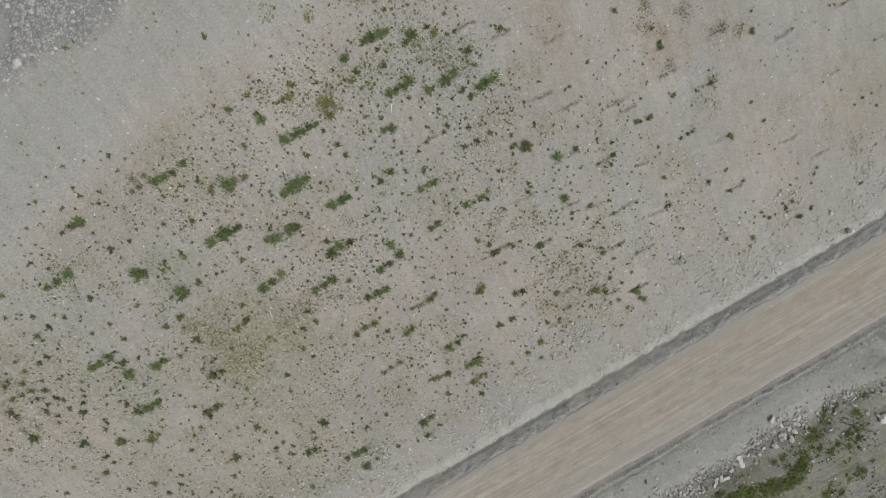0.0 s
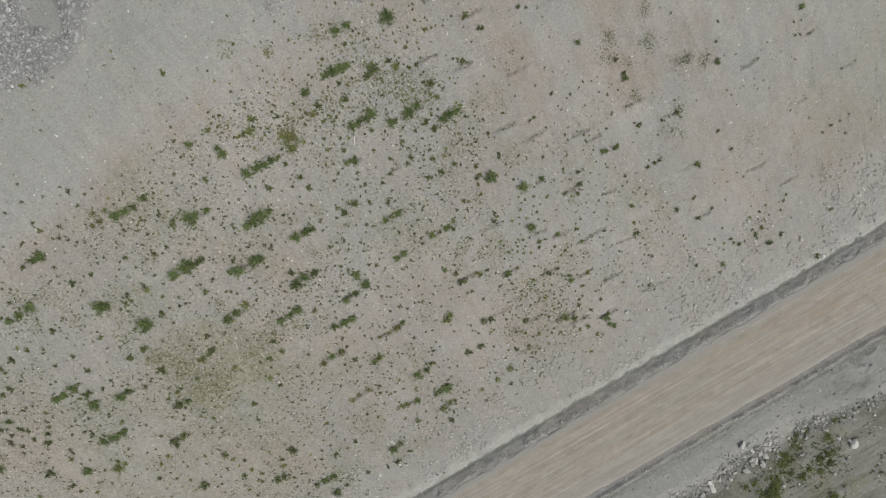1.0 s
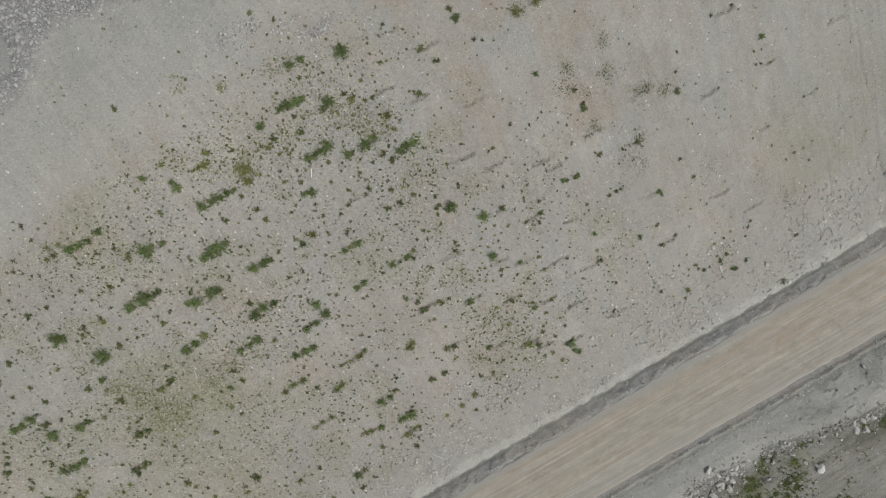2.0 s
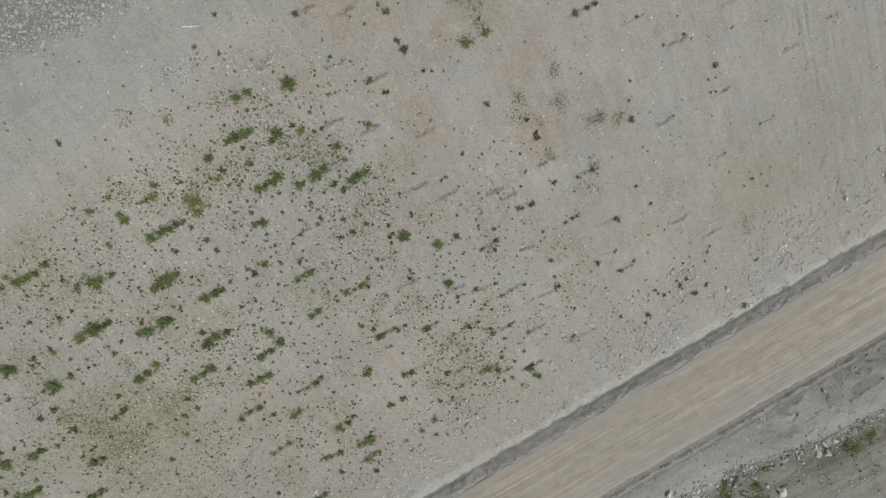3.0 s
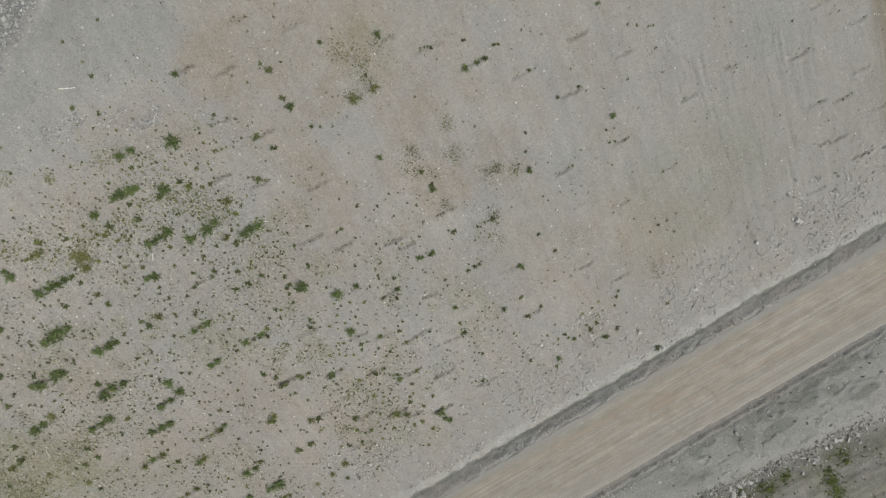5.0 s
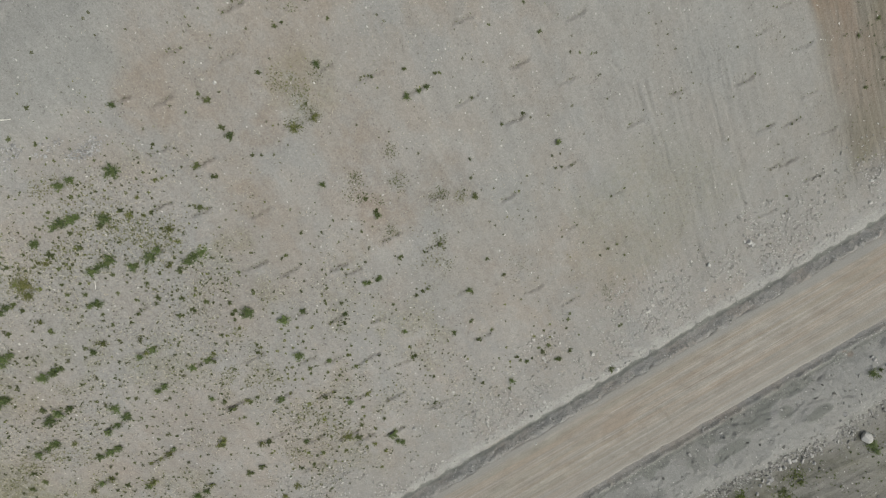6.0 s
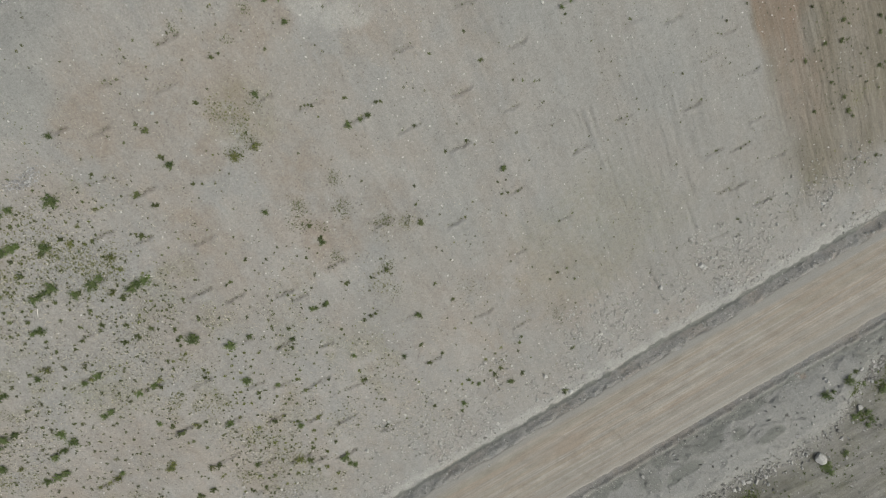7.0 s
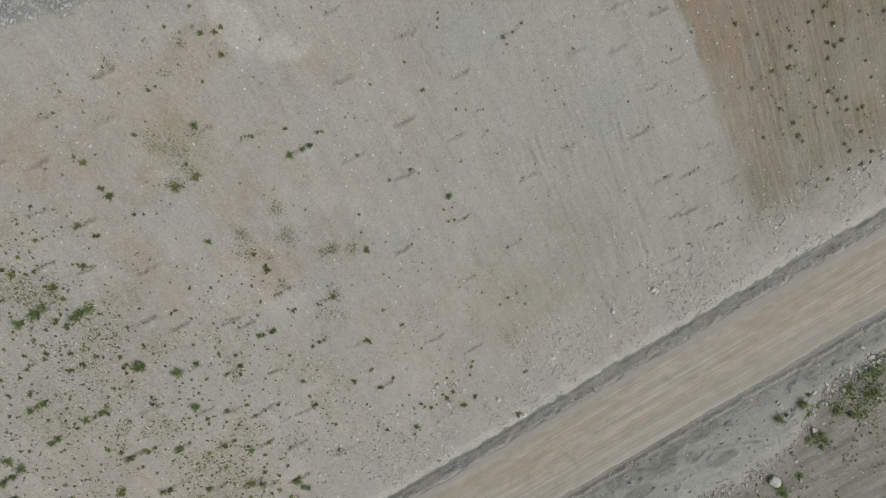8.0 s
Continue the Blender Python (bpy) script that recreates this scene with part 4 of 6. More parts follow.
def plant_seedlings(spots):
    """Small weeds (x, y, width) between the shrubs."""
    for x, y, width in spots:
        seedling = new("seedling", plant_turn.choice(SEEDLINGS))
        wide = width * plant_turn.uniform(1.5, 1.85)
        seedling.matrix_basis = pose(x, y, float(terrain(x, y)), 18, 0, 0) @ pose(0, 0, 0, 0, 0, plant_turn.uniform(0, 360)) @ Matrix.Diagonal((wide, wide * 0.85, wide * plant_turn.uniform(0.6, 1.0), 1))
        tagged(seedling, "small dull green weed seedling on the gravel slope", "weed", "seedlings on the slope")


SPROUTS = []
for seed in range(6):
    verts, faces, sticks = leaf_cloud(400 + seed, 10, 11, 0.26, 0.17, 0.038, 0.45)
    SPROUTS.append(foliage_mesh("sprout", verts, faces, leaf_dark if seed % 2 else leaf_olive))


def plant_sprouts(spots):
    """Compact young weeds (x, y, width) dotted between the scoops."""
    for x, y, width in spots:
        sprout = new("sprout", plant_turn.choice(SPROUTS))
        wide = width * plant_turn.uniform(1.5, 1.85)
        sprout.matrix_basis = pose(x, y, float(terrain(x, y)), 18, 0, 0) @ pose(0, 0, 0, 0, 0, plant_turn.uniform(0, 360)) @ Matrix.Diagonal((wide, wide * 0.9, wide * plant_turn.uniform(0.6, 0.9), 1))
        tagged(sprout, "compact dark olive weed sprout among grey gravel", "weed", "sprouts on the slope")


PATCHES = []


HAZE = []


def plant_haze(spots):
    """Where tiny olive weeds tint the gravel (x, y, width)."""
    HAZE.extend(spots)


BANK = []


def plant_bank(spots):
    """Where green weeds crowd below the road fill (x, y, width)."""
    BANK.extend(spots)


def plant_patches(spots):
    """Where small weeds crowd together (x, y, width)."""
    PATCHES.extend(spots)


def lay_sticks(spots):
    """Bleached dead sticks lying on the gravel, from end to end (x, y, x, y)."""
    for x0, y0, x1, y1 in spots:
        bm = bmesh.new()
        rings, bends = [], 6
        for k in range(bends + 1):
            f = k / bends
            x, y = x0 + (x1 - x0) * f, y0 + (y1 - y0) * f
            bend = 0.015 * math.sin(3 * f + x0)
            r = (0.06 if y0 > 20 else 0.035) * (1 - 0.45 * f)
            centre = Vector((x + bend, y + bend, float(terrain(x, y)) + 0.05))
            side = Vector((y0 - y1, x1 - x0, 0)).normalized()
            rings.append([bm.verts.new(centre + side * (r * math.cos(a)) + Vector((0, 0, r * math.sin(a)))) for a in (0, 1.05, 2.1, 3.14, 4.19, 5.24)])
        for a, b in zip(rings, rings[1:]):
            for i in range(6):
                bm.faces.new((a[i], a[(i + 1) % 6], b[(i + 1) % 6], b[i]))
        bm.faces.new(rings[0][::-1]), bm.faces.new(rings[-1])
        mesh = bpy.data.meshes.new("stick")
        bm.to_mesh(mesh)
        bm.free()
        mesh.materials.append(dead_wood)
        tagged(new("stick", mesh), "bleached dead stick lying on the gravel", "stick", "sticks on the slope")


plant_shrubs([
    (-37.58, 3.49, 0.71), (-33.92, 6.30, 0.55), (-32.80, -0.59, 0.74), (-32.39, 3.89, 0.38), (-29.73, 0.87, 0.68), (-29.73, 5.92, 0.83),
    (-29.01, 0.91, 0.88), (-28.91, 5.93, 0.83), (-28.23, 0.91, 0.78), (-28.06, 5.98, 0.70), (-27.92, 4.00, 0.85), (-27.79, 12.68, 0.61),
    (-27.66, 0.85, 0.59), (-26.90, 12.67, 0.70), (-25.95, 12.77, 0.78), (-25.66, 3.58, 0.95), (-24.72, 3.59, 0.57), (-23.32, 15.37, 0.59),
    (-22.58, 15.43, 0.93), (-21.85, 0.50, 0.64), (-21.65, 10.08, 0.98), (-21.20, 10.13, 0.62), (-19.78, 7.41, 1.10), (-18.31, -12.97, 0.50),
    (-17.36, -13.09, 0.77), (-17.15, -14.76, 0.84), (-16.43, -13.13, 0.72), (-16.13, 15.24, 0.76), (-15.53, 9.69, 0.89), (-15.44, 15.19, 0.68),
    (-14.82, 9.74, 0.98), (-14.69, 4.69, 0.75),
], "green")
plant_shrubs([
    (-14.68, 15.24, 0.59), (-14.10, 9.74, 0.89), (-13.61, 4.77, 0.66), (-13.61, 15.48, 0.64), (-13.31, 9.70, 0.72), (-11.91, 7.62, 0.55),
    (-11.84, 12.58, 1.13), (-11.36, 7.51, 0.92), (-11.01, 2.41, 0.58), (-10.51, 12.58, 0.61), (-10.48, -2.73, 0.71), (-10.14, 2.46, 0.67),
    (-10.14, -13.79, 0.83), (-9.90, 7.52, 0.83), (-9.60, -2.65, 0.76), (-9.32, -13.60, 0.66), (-9.24, 2.50, 0.91), (-9.23, 7.50, 0.64),
    (-8.68, 10.09, 0.72), (-8.57, 16.97, 0.50), (-8.56, -2.67, 0.66), (-8.24, 4.37, 1.04), (-8.00, 10.26, 0.90), (-7.72, -0.29, 0.69),
    (-7.34, 4.51, 0.95), (-7.27, 10.36, 0.90), (-7.10, -10.24, 0.65), (-7.07, 15.79, 0.51), (-7.03, 15.37, 0.64), (-6.90, -0.43, 0.79),
    (-6.76, -5.07, 0.62), (-6.63, 10.41, 0.72),
], "green")
plant_shrubs([
    (-6.53, -10.33, 0.81), (-6.49, 4.57, 0.66), (-6.34, 13.39, 0.79), (-6.05, -0.53, 0.70), (-6.04, 7.43, 0.74), (-6.04, -4.88, 0.93),
    (-5.68, 13.43, 0.79), (-5.63, 1.21, 0.78), (-5.49, -10.59, 0.60), (-5.30, 7.53, 0.83), (-4.98, 13.44, 0.79), (-4.57, 1.28, 0.64),
    (-4.51, 7.61, 0.74), (-4.34, 13.43, 0.61), (-4.10, -8.26, 0.69), (-3.72, 2.65, 0.77), (-3.67, -12.74, 0.72), (-3.55, -10.92, 0.87),
    (-3.51, 1.35, 0.83), (-3.26, -8.19, 0.58), (-3.22, -3.33, 0.82), (-2.83, -12.36, 0.88), (-2.66, -3.18, 0.51), (-2.50, -10.83, 1.03),
    (-2.35, -7.89, 0.74), (-1.50, 7.26, 0.60), (-0.03, 2.10, 0.54), (0.51, 10.59, 0.50), (0.69, -4.95, 0.62), (0.74, 16.24, 0.77),
    (0.79, 2.24, 0.68), (0.91, 5.28, 0.52),
], "green")
plant_shrubs([
    (1.22, 10.46, 0.91), (1.42, -4.78, 0.73), (1.98, 5.29, 0.67), (2.46, 12.64, 0.80), (2.56, 16.77, 0.69), (3.10, 12.68, 0.62),
    (3.21, 16.63, 0.77), (3.23, -0.93, 0.45), (3.63, -12.49, 0.82), (3.68, 2.20, 0.59), (3.74, 12.72, 0.62), (3.90, 16.55, 0.77),
    (3.94, -6.85, 0.64), (4.46, 16.50, 0.60), (4.46, 12.81, 0.71), (5.03, 18.85, 0.59), (5.09, 2.25, 0.68), (5.18, 11.57, 0.64),
    (5.50, -2.71, 0.51), (5.96, 18.80, 0.67), (6.07, 15.47, 0.87), (6.96, 11.51, 0.99), (7.20, -8.98, 0.54), (7.77, 11.74, 0.68),
    (7.91, -4.20, 0.73), (8.73, 18.01, 1.10), (9.10, 9.91, 0.73), (9.76, 9.95, 0.82), (10.46, 9.87, 0.82), (10.51, 3.87, 1.06),
    (11.59, -1.45, 0.71), (11.95, 21.45, 0.49),
], "green")
plant_shrubs([
    (12.45, 1.90, 0.88), (12.81, -7.74, 0.64), (13.44, -3.21, 0.51), (14.22, -12.88, 0.77), (14.33, -13.82, 0.56), (14.39, 1.81, 0.54),
    (14.58, -14.11, 0.56), (17.23, -0.19, 0.45), (17.73, 16.13, 0.65), (20.04, 1.11, 0.49), (20.54, 0.95, 0.44), (20.89, -4.53, 0.52),
    (21.21, 0.92, 0.49), (21.51, 0.91, 0.45), (21.60, 9.75, 0.51), (24.07, 5.51, 0.47), (24.47, -6.87, 0.48), (26.35, 17.39, 0.47),
    (27.05, -14.35, 0.56), (27.71, -4.06, 0.62), (29.16, -13.38, 0.50), (30.52, 21.97, 0.45), (31.01, 20.28, 0.38), (31.16, 12.26, 0.45),
    (31.54, 21.76, 0.37), (31.94, -14.61, 0.50), (32.04, 21.79, 0.33), (32.21, 12.28, 0.45), (32.86, 12.23, 0.49), (40.75, 3.36, 0.53),
    (50.68, 12.01, 0.41), (51.51, 12.09, 0.23),
], "green")
plant_shrubs([
    (52.62, 12.22, 0.23), (55.85, -40.23, 0.71), (55.89, -39.56, 0.88), (58.44, -39.27, 0.71), (58.70, -32.01, 0.80), (59.54, -32.03, 0.46),
    (61.07, -36.41, 0.82), (61.71, -36.24, 0.59), (61.73, -31.91, 0.86), (61.79, -37.94, 0.53), (62.50, -37.53, 0.71), (62.53, -36.86, 0.71),
    (62.57, -31.60, 0.51), (63.46, -33.70, 0.53), (64.99, -35.56, 0.71), (66.22, -36.42, 0.82), (67.17, -34.09, 0.71), (68.42, -35.51, 0.71),
    (68.83, -33.55, 0.71), (69.34, -35.70, 0.82), (70.23, -33.47, 0.71), (70.86, -34.18, 0.71), (76.83, -10.98, 0.44),
], "green")
plant_shrubs([
    (-35.87, -2.23, 0.76), (-34.80, 7.61, 0.55), (-34.64, 6.66, 0.55), (-33.94, 8.23, 0.54), (-33.65, -5.40, 0.62), (-33.04, 1.13, 0.58),
    (-31.67, -5.18, 0.41), (-31.34, 10.18, 0.62), (-31.08, 9.62, 0.36), (-30.73, 13.82, 0.52), (-30.72, -1.80, 0.90), (-30.05, -1.56, 0.50),
    (-28.85, -0.65, 0.40), (-27.21, 1.68, 0.39), (-24.07, 17.90, 0.41), (-23.39, 8.33, 0.54), (-22.11, -9.87, 0.54), (-22.07, 1.48, 0.49),
    (-22.06, -1.34, 0.40), (-21.38, -1.94, 0.45), (-18.38, 2.94, 0.67), (-18.04, 9.59, 0.54), (-18.01, 15.34, 0.42), (-17.46, 15.41, 0.42),
    (-17.34, 16.13, 0.42), (-16.80, 1.03, 0.59), (-16.39, 15.93, 0.42), (-15.76, 11.68, 0.53), (-15.38, 24.68, 0.39), (-15.12, -1.31, 0.60),
    (-13.27, 12.98, 0.61), (-12.49, 4.83, 0.75),
], "olive")
plant_shrubs([
    (-10.56, -7.11, 0.63), (-9.80, -7.06, 0.53), (-8.69, -7.23, 0.74), (-8.37, 1.64, 0.49), (-6.98, 17.09, 0.59), (-5.23, 15.89, 0.43),
    (-5.06, -3.26, 0.51), (-4.40, 15.83, 0.73), (-4.25, -3.38, 0.51), (-3.04, 11.23, 0.63), (-2.45, 14.62, 0.52), (-2.41, 13.34, 0.70),
    (-0.54, 7.61, 0.84), (0.53, -12.97, 0.50), (1.61, 5.26, 0.52), (2.08, -13.04, 0.61),
    (2.34, 5.39, 0.38), (2.92, -13.92, 0.44), (5.84, 2.42, 0.49), (7.81, 14.75, 0.66), (7.83, 10.28, 0.64), (8.47, 14.14, 0.44),
    (9.15, 15.58, 0.43), (9.54, 12.69, 0.89), (10.72, -10.82, 0.87), (10.96, 16.09, 0.44), (22.24, 14.46, 0.89), (24.03, 14.46, 0.80),
], "olive")
plant_shrubs([
    (12.13, -36.34, 0.93), (13.03, -37.14, 1.05), (14.33, -37.22, 1.05), (15.24, -38.02, 1.05), (16.43, -38.31, 0.94), (17.62, -38.59, 0.94),
    (18.57, -36.28, 0.58), (18.60, -38.90, 1.05), (19.57, -36.32, 0.70), (19.64, -38.62, 1.05), (20.37, -38.15, 0.94), (21.16, -37.93, 0.94),
    (21.58, -41.81, 0.70), (21.86, -37.66, 0.82), (23.03, -36.16, 0.70), (23.20, -42.55, 0.59), (23.36, -37.38, 0.58), (23.80, -35.38, 0.82),
    (24.24, -38.23, 0.58), (24.34, -41.71, 0.59), (25.43, -37.91, 0.58), (25.87, -34.07, 0.70), (26.13, -41.53, 0.82), (26.31, -38.76, 0.70),
    (26.68, -37.47, 0.70), (26.78, -34.26, 0.58), (27.50, -38.43, 0.58), (27.67, -37.50, 0.70), (28.61, -35.80, 0.82), (30.14, -34.85, 0.70),
    (31.09, -34.92, 0.58), (38.69, -36.80, 0.58),
], "moss")
plant_shrubs([
    (39.32, -37.72, 0.64), (41.41, -37.37, 0.58), (44.96, -42.52, 0.70), (45.28, -41.33, 0.82), (45.30, -40.32, 0.94), (45.43, -39.23, 0.82),
    (47.73, -39.34, 0.64),
], "moss")
plant_shrubs([(-2.05, 14.15, 0.95), (-2.35, 13.45, 0.6), (0.35, 14.65, 0.45), (-0.1, 15.1, 0.35)], "yellow")
plant_weeds([
    (-37.25, 6.05, 0.65), (-36.24, 6.93, 0.46), (-35.95, 7.94, 0.55), (-35.19, 0.93, 0.78), (-34.84, -0.99, 0.50), (-33.82, 5.43, 0.37),
    (-33.59, 4.07, 0.47), (-33.40, -6.91, 0.53), (-33.37, 4.88, 0.47), (-32.98, 3.26, 0.67), (-32.48, 8.28, 0.41), (-31.75, 8.34, 0.54),
    (-30.41, -8.93, 0.43), (-29.87, 10.21, 0.53), (-28.47, 10.22, 0.44), (-28.26, 5.03, 0.42), (-27.48, 5.13, 0.75), (-27.45, 14.67, 0.38),
    (-26.38, -7.26, 0.84), (-26.27, 4.83, 0.42), (-26.15, 6.64, 0.46), (-25.88, 10.54, 0.58), (-25.38, -2.23, 0.91), (-24.39, -2.08, 0.81),
    (-24.12, 15.35, 0.42), (-23.00, -5.59, 0.78), (-22.80, 5.88, 0.56), (-22.71, 0.48, 0.98), (-22.60, -13.76, 0.50), (-22.12, 12.72, 0.57),
    (-21.57, 3.76, 0.66), (-21.44, 5.90, 0.79),
])
plant_weeds([
    (-20.76, -10.43, 0.76), (-20.58, 12.59, 0.48), (-20.16, -10.47, 0.60), (-18.37, 7.60, 0.64), (-17.81, -8.56, 0.85), (-17.66, -2.80, 0.51),
    (-17.34, 3.07, 0.72), (-16.78, 4.30, 0.47), (-15.94, -14.68, 0.45), (-14.84, -11.14, 0.54), (-14.80, -2.49, 0.40), (-14.46, 7.34, 0.46),
    (-14.01, 0.07, 0.59), (-12.73, 1.22, 0.58), (-12.68, 0.10, 0.49), (-12.59, -11.05, 0.54), (-11.61, -15.19, 0.34), (-10.51, -15.18, 0.56),
    (-9.15, 14.38, 0.43), (-8.04, 5.40, 0.61), (-7.14, 21.49, 0.48), (-6.47, -12.42, 0.60), (-5.51, 11.70, 0.44), (-3.84, -14.21, 0.56),
    (-3.67, 13.32, 0.53), (-3.62, 16.40, 0.43), (-3.46, 12.66, 0.44), (-2.98, 10.38, 0.50), (-2.02, 15.76, 0.39), (0.10, 12.95, 0.35),
    (0.16, -14.28, 0.33), (1.05, -5.03, 0.67),
])
plant_weeds([
    (1.09, -8.90, 0.64), (1.10, 15.13, 0.61), (2.43, -8.94, 0.59), (3.11, 17.63, 0.34), (3.15, 14.57, 0.53), (3.20, 8.22, 0.37),
    (3.78, -1.67, 0.51), (4.05, -2.73, 0.51), (4.49, -7.10, 0.63), (4.56, 22.70, 0.40), (4.87, 8.30, 0.42), (5.16, 17.77, 0.34),
    (5.20, -11.23, 0.49), (5.37, 8.56, 0.46), (5.48, 15.25, 0.52), (5.63, -2.97, 0.46), (5.66, 11.52, 0.54), (5.73, 6.53, 0.47),
    (5.76, 21.68, 0.37), (5.94, 6.42, 0.38), (6.83, 26.32, 0.27), (6.88, 7.62, 0.47), (6.99, 6.36, 0.57), (7.07, 23.73, 0.32),
    (7.45, 15.43, 0.43), (8.16, 9.64, 0.55), (8.28, 6.43, 0.47), (8.91, 0.63, 0.40), (9.24, 14.27, 0.44), (9.30, 4.52, 0.43),
    (9.69, 4.64, 0.48), (9.76, 5.40, 0.43),
])
plant_weeds([
    (11.22, -6.15, 0.48), (11.47, -11.25, 0.77), (11.90, 7.17, 0.38), (11.94, 5.35, 0.38), (12.60, 12.83, 0.54), (12.60, 18.10, 0.34),
    (12.83, -7.27, 0.43), (14.25, 15.46, 0.65), (14.59, -12.69, 0.67), (14.85, 14.22, 0.36), (15.07, 14.12, 0.35), (15.18, 3.31, 0.29),
    (15.49, 6.42, 0.28), (15.87, 6.46, 0.38), (16.03, 18.82, 0.25), (17.49, 16.92, 0.35), (17.58, 19.42, 0.33), (17.65, 16.73, 0.34),
    (17.84, 18.76, 0.55), (18.02, 7.42, 0.37), (18.32, 14.17, 0.35), (18.89, 13.88, 0.27), (19.41, -12.19, 0.50), (19.95, 23.77, 0.20),
    (20.37, -6.96, 0.42), (20.73, -9.72, 0.33), (21.07, 23.81, 0.20), (22.18, 18.70, 0.42), (22.35, 5.08, 0.29), (23.41, -2.06, 0.40),
    (23.90, 1.56, 0.39), (24.03, 15.41, 0.35),
])
plant_weeds([
    (24.10, 7.20, 0.38), (24.13, -1.99, 0.41), (24.14, 1.59, 0.34), (24.31, 5.97, 0.48), (24.42, -12.89, 0.44), (24.58, -2.04, 0.40),
    (25.02, 20.69, 0.42), (25.63, 20.67, 0.25), (26.22, -8.79, 0.54), (26.40, -14.89, 0.39), (26.44, -6.82, 0.32), (26.55, 12.35, 0.18),
    (27.53, 0.88, 0.45), (27.75, -8.57, 0.43), (27.92, -4.36, 0.42), (28.55, -12.38, 0.44), (28.65, 23.42, 0.32), (28.70, 19.51, 0.34),
    (29.46, 14.76, 0.35), (29.82, -13.32, 0.33), (30.84, -12.66, 0.33), (30.97, 23.70, 0.32), (31.01, -13.19, 0.44), (31.74, -12.86, 0.33),
    (31.85, -13.06, 0.39), (31.91, 14.13, 0.26), (32.05, 14.07, 0.27), (32.09, -11.35, 0.33), (32.15, -14.87, 0.45), (32.25, 2.89, 0.63),
    (32.66, 4.41, 0.29), (33.33, 5.78, 0.28),
])
plant_weeds([
    (33.45, -14.61, 0.45), (34.01, 12.76, 0.36), (34.33, 12.64, 0.32), (35.73, 9.90, 0.37), (36.28, -18.77, 0.63), (36.99, 6.92, 0.33),
    (38.89, -14.96, 0.34), (38.97, 6.86, 0.38), (39.08, -5.63, 0.26), (39.14, -14.99, 0.34), (39.51, 13.81, 0.27), (39.63, 1.57, 0.29),
    (39.77, 2.61, 0.29), (40.05, -7.53, 0.27), (40.13, 1.41, 0.30), (40.98, -7.34, 0.32), (41.93, -7.40, 0.32), (42.18, -8.73, 0.27),
    (42.72, 14.00, 0.27), (42.98, 11.58, 0.36), (44.68, 9.12, 0.23), (45.37, 8.70, 0.23), (46.23, 8.20, 0.23), (50.75, 11.44, 0.23),
    (59.04, -11.88, 0.33), (69.12, -6.27, 0.48), (69.32, -1.71, 0.41), (69.40, 3.92, 0.49), (71.08, 2.15, 0.30), (71.14, -12.06, 0.28),
    (71.42, -4.62, 0.31), (71.53, -1.18, 0.46),
])
plant_weeds([
    (71.97, -12.52, 0.28), (72.36, 1.04, 0.25), (72.41, -6.50, 0.42), (72.53, -7.84, 0.59), (72.77, -8.54, 0.32), (73.01, -13.40, 0.33),
    (73.12, 2.31, 0.25), (73.13, -1.73, 0.51), (73.69, -0.15, 0.55), (73.90, -11.76, 0.33), (74.12, -0.71, 0.30), (74.31, -13.37, 0.39),
    (76.05, 0.89, 0.40), (76.32, -5.52, 0.53), (76.61, 1.49, 0.30), (76.64, -13.55, 0.33), (76.94, -5.47, 0.32), (76.99, -2.78, 0.41),
    (77.06, -6.76, 0.48), (77.11, -11.89, 0.44), (77.30, -1.52, 0.46), (77.74, 1.42, 0.50), (77.74, -8.05, 0.43), (77.88, -2.06, 0.51),
    (77.93, -6.94, 0.43), (78.08, -13.72, 0.50), (78.20, -0.24, 0.50), (78.67, -10.68, 0.44), (78.67, -1.95, 0.51), (78.80, -8.54, 0.32),
    (78.97, -14.03, 0.34), (79.29, -8.57, 0.48),
])
plant_weeds([
    (79.34, -13.02, 0.56), (80.43, -4.75, 0.31), (80.69, -6.40, 0.37), (83.04, -1.60, 0.41),
])
plant_seedlings([
    (-37.12, 5.64, 0.46), (-35.58, 6.79, 0.46), (-35.50, 8.24, 0.41), (-35.43, 5.95, 0.37), (-35.14, 8.78, 0.23), (-35.13, 4.74, 0.47),
    (-35.12, 3.49, 0.38), (-34.88, 5.96, 0.42), (-34.73, 4.01, 0.38), (-34.65, 5.24, 0.37), (-33.88, 9.24, 0.45), (-33.63, 5.18, 0.42),
    (-33.52, 7.01, 0.37), (-33.19, 10.39, 0.22), (-32.40, 1.51, 0.39), (-32.39, 6.51, 0.28), (-32.34, 1.88, 0.29), (-31.98, 6.54, 0.28),
    (-31.89, 12.32, 0.31), (-31.76, 4.87, 0.23), (-31.17, 5.40, 0.37), (-30.72, 12.93, 0.17), (-30.22, 11.40, 0.44), (-30.19, 2.52, 0.34),
    (-30.12, 4.89, 0.23), (-30.09, 12.91, 0.17), (-30.00, 3.69, 0.38), (-29.96, 2.04, 0.48), (-29.11, 3.28, 0.24), (-28.86, 2.34, 0.24),
    (-28.82, 3.91, 0.24), (-28.19, 13.07, 0.26),
])
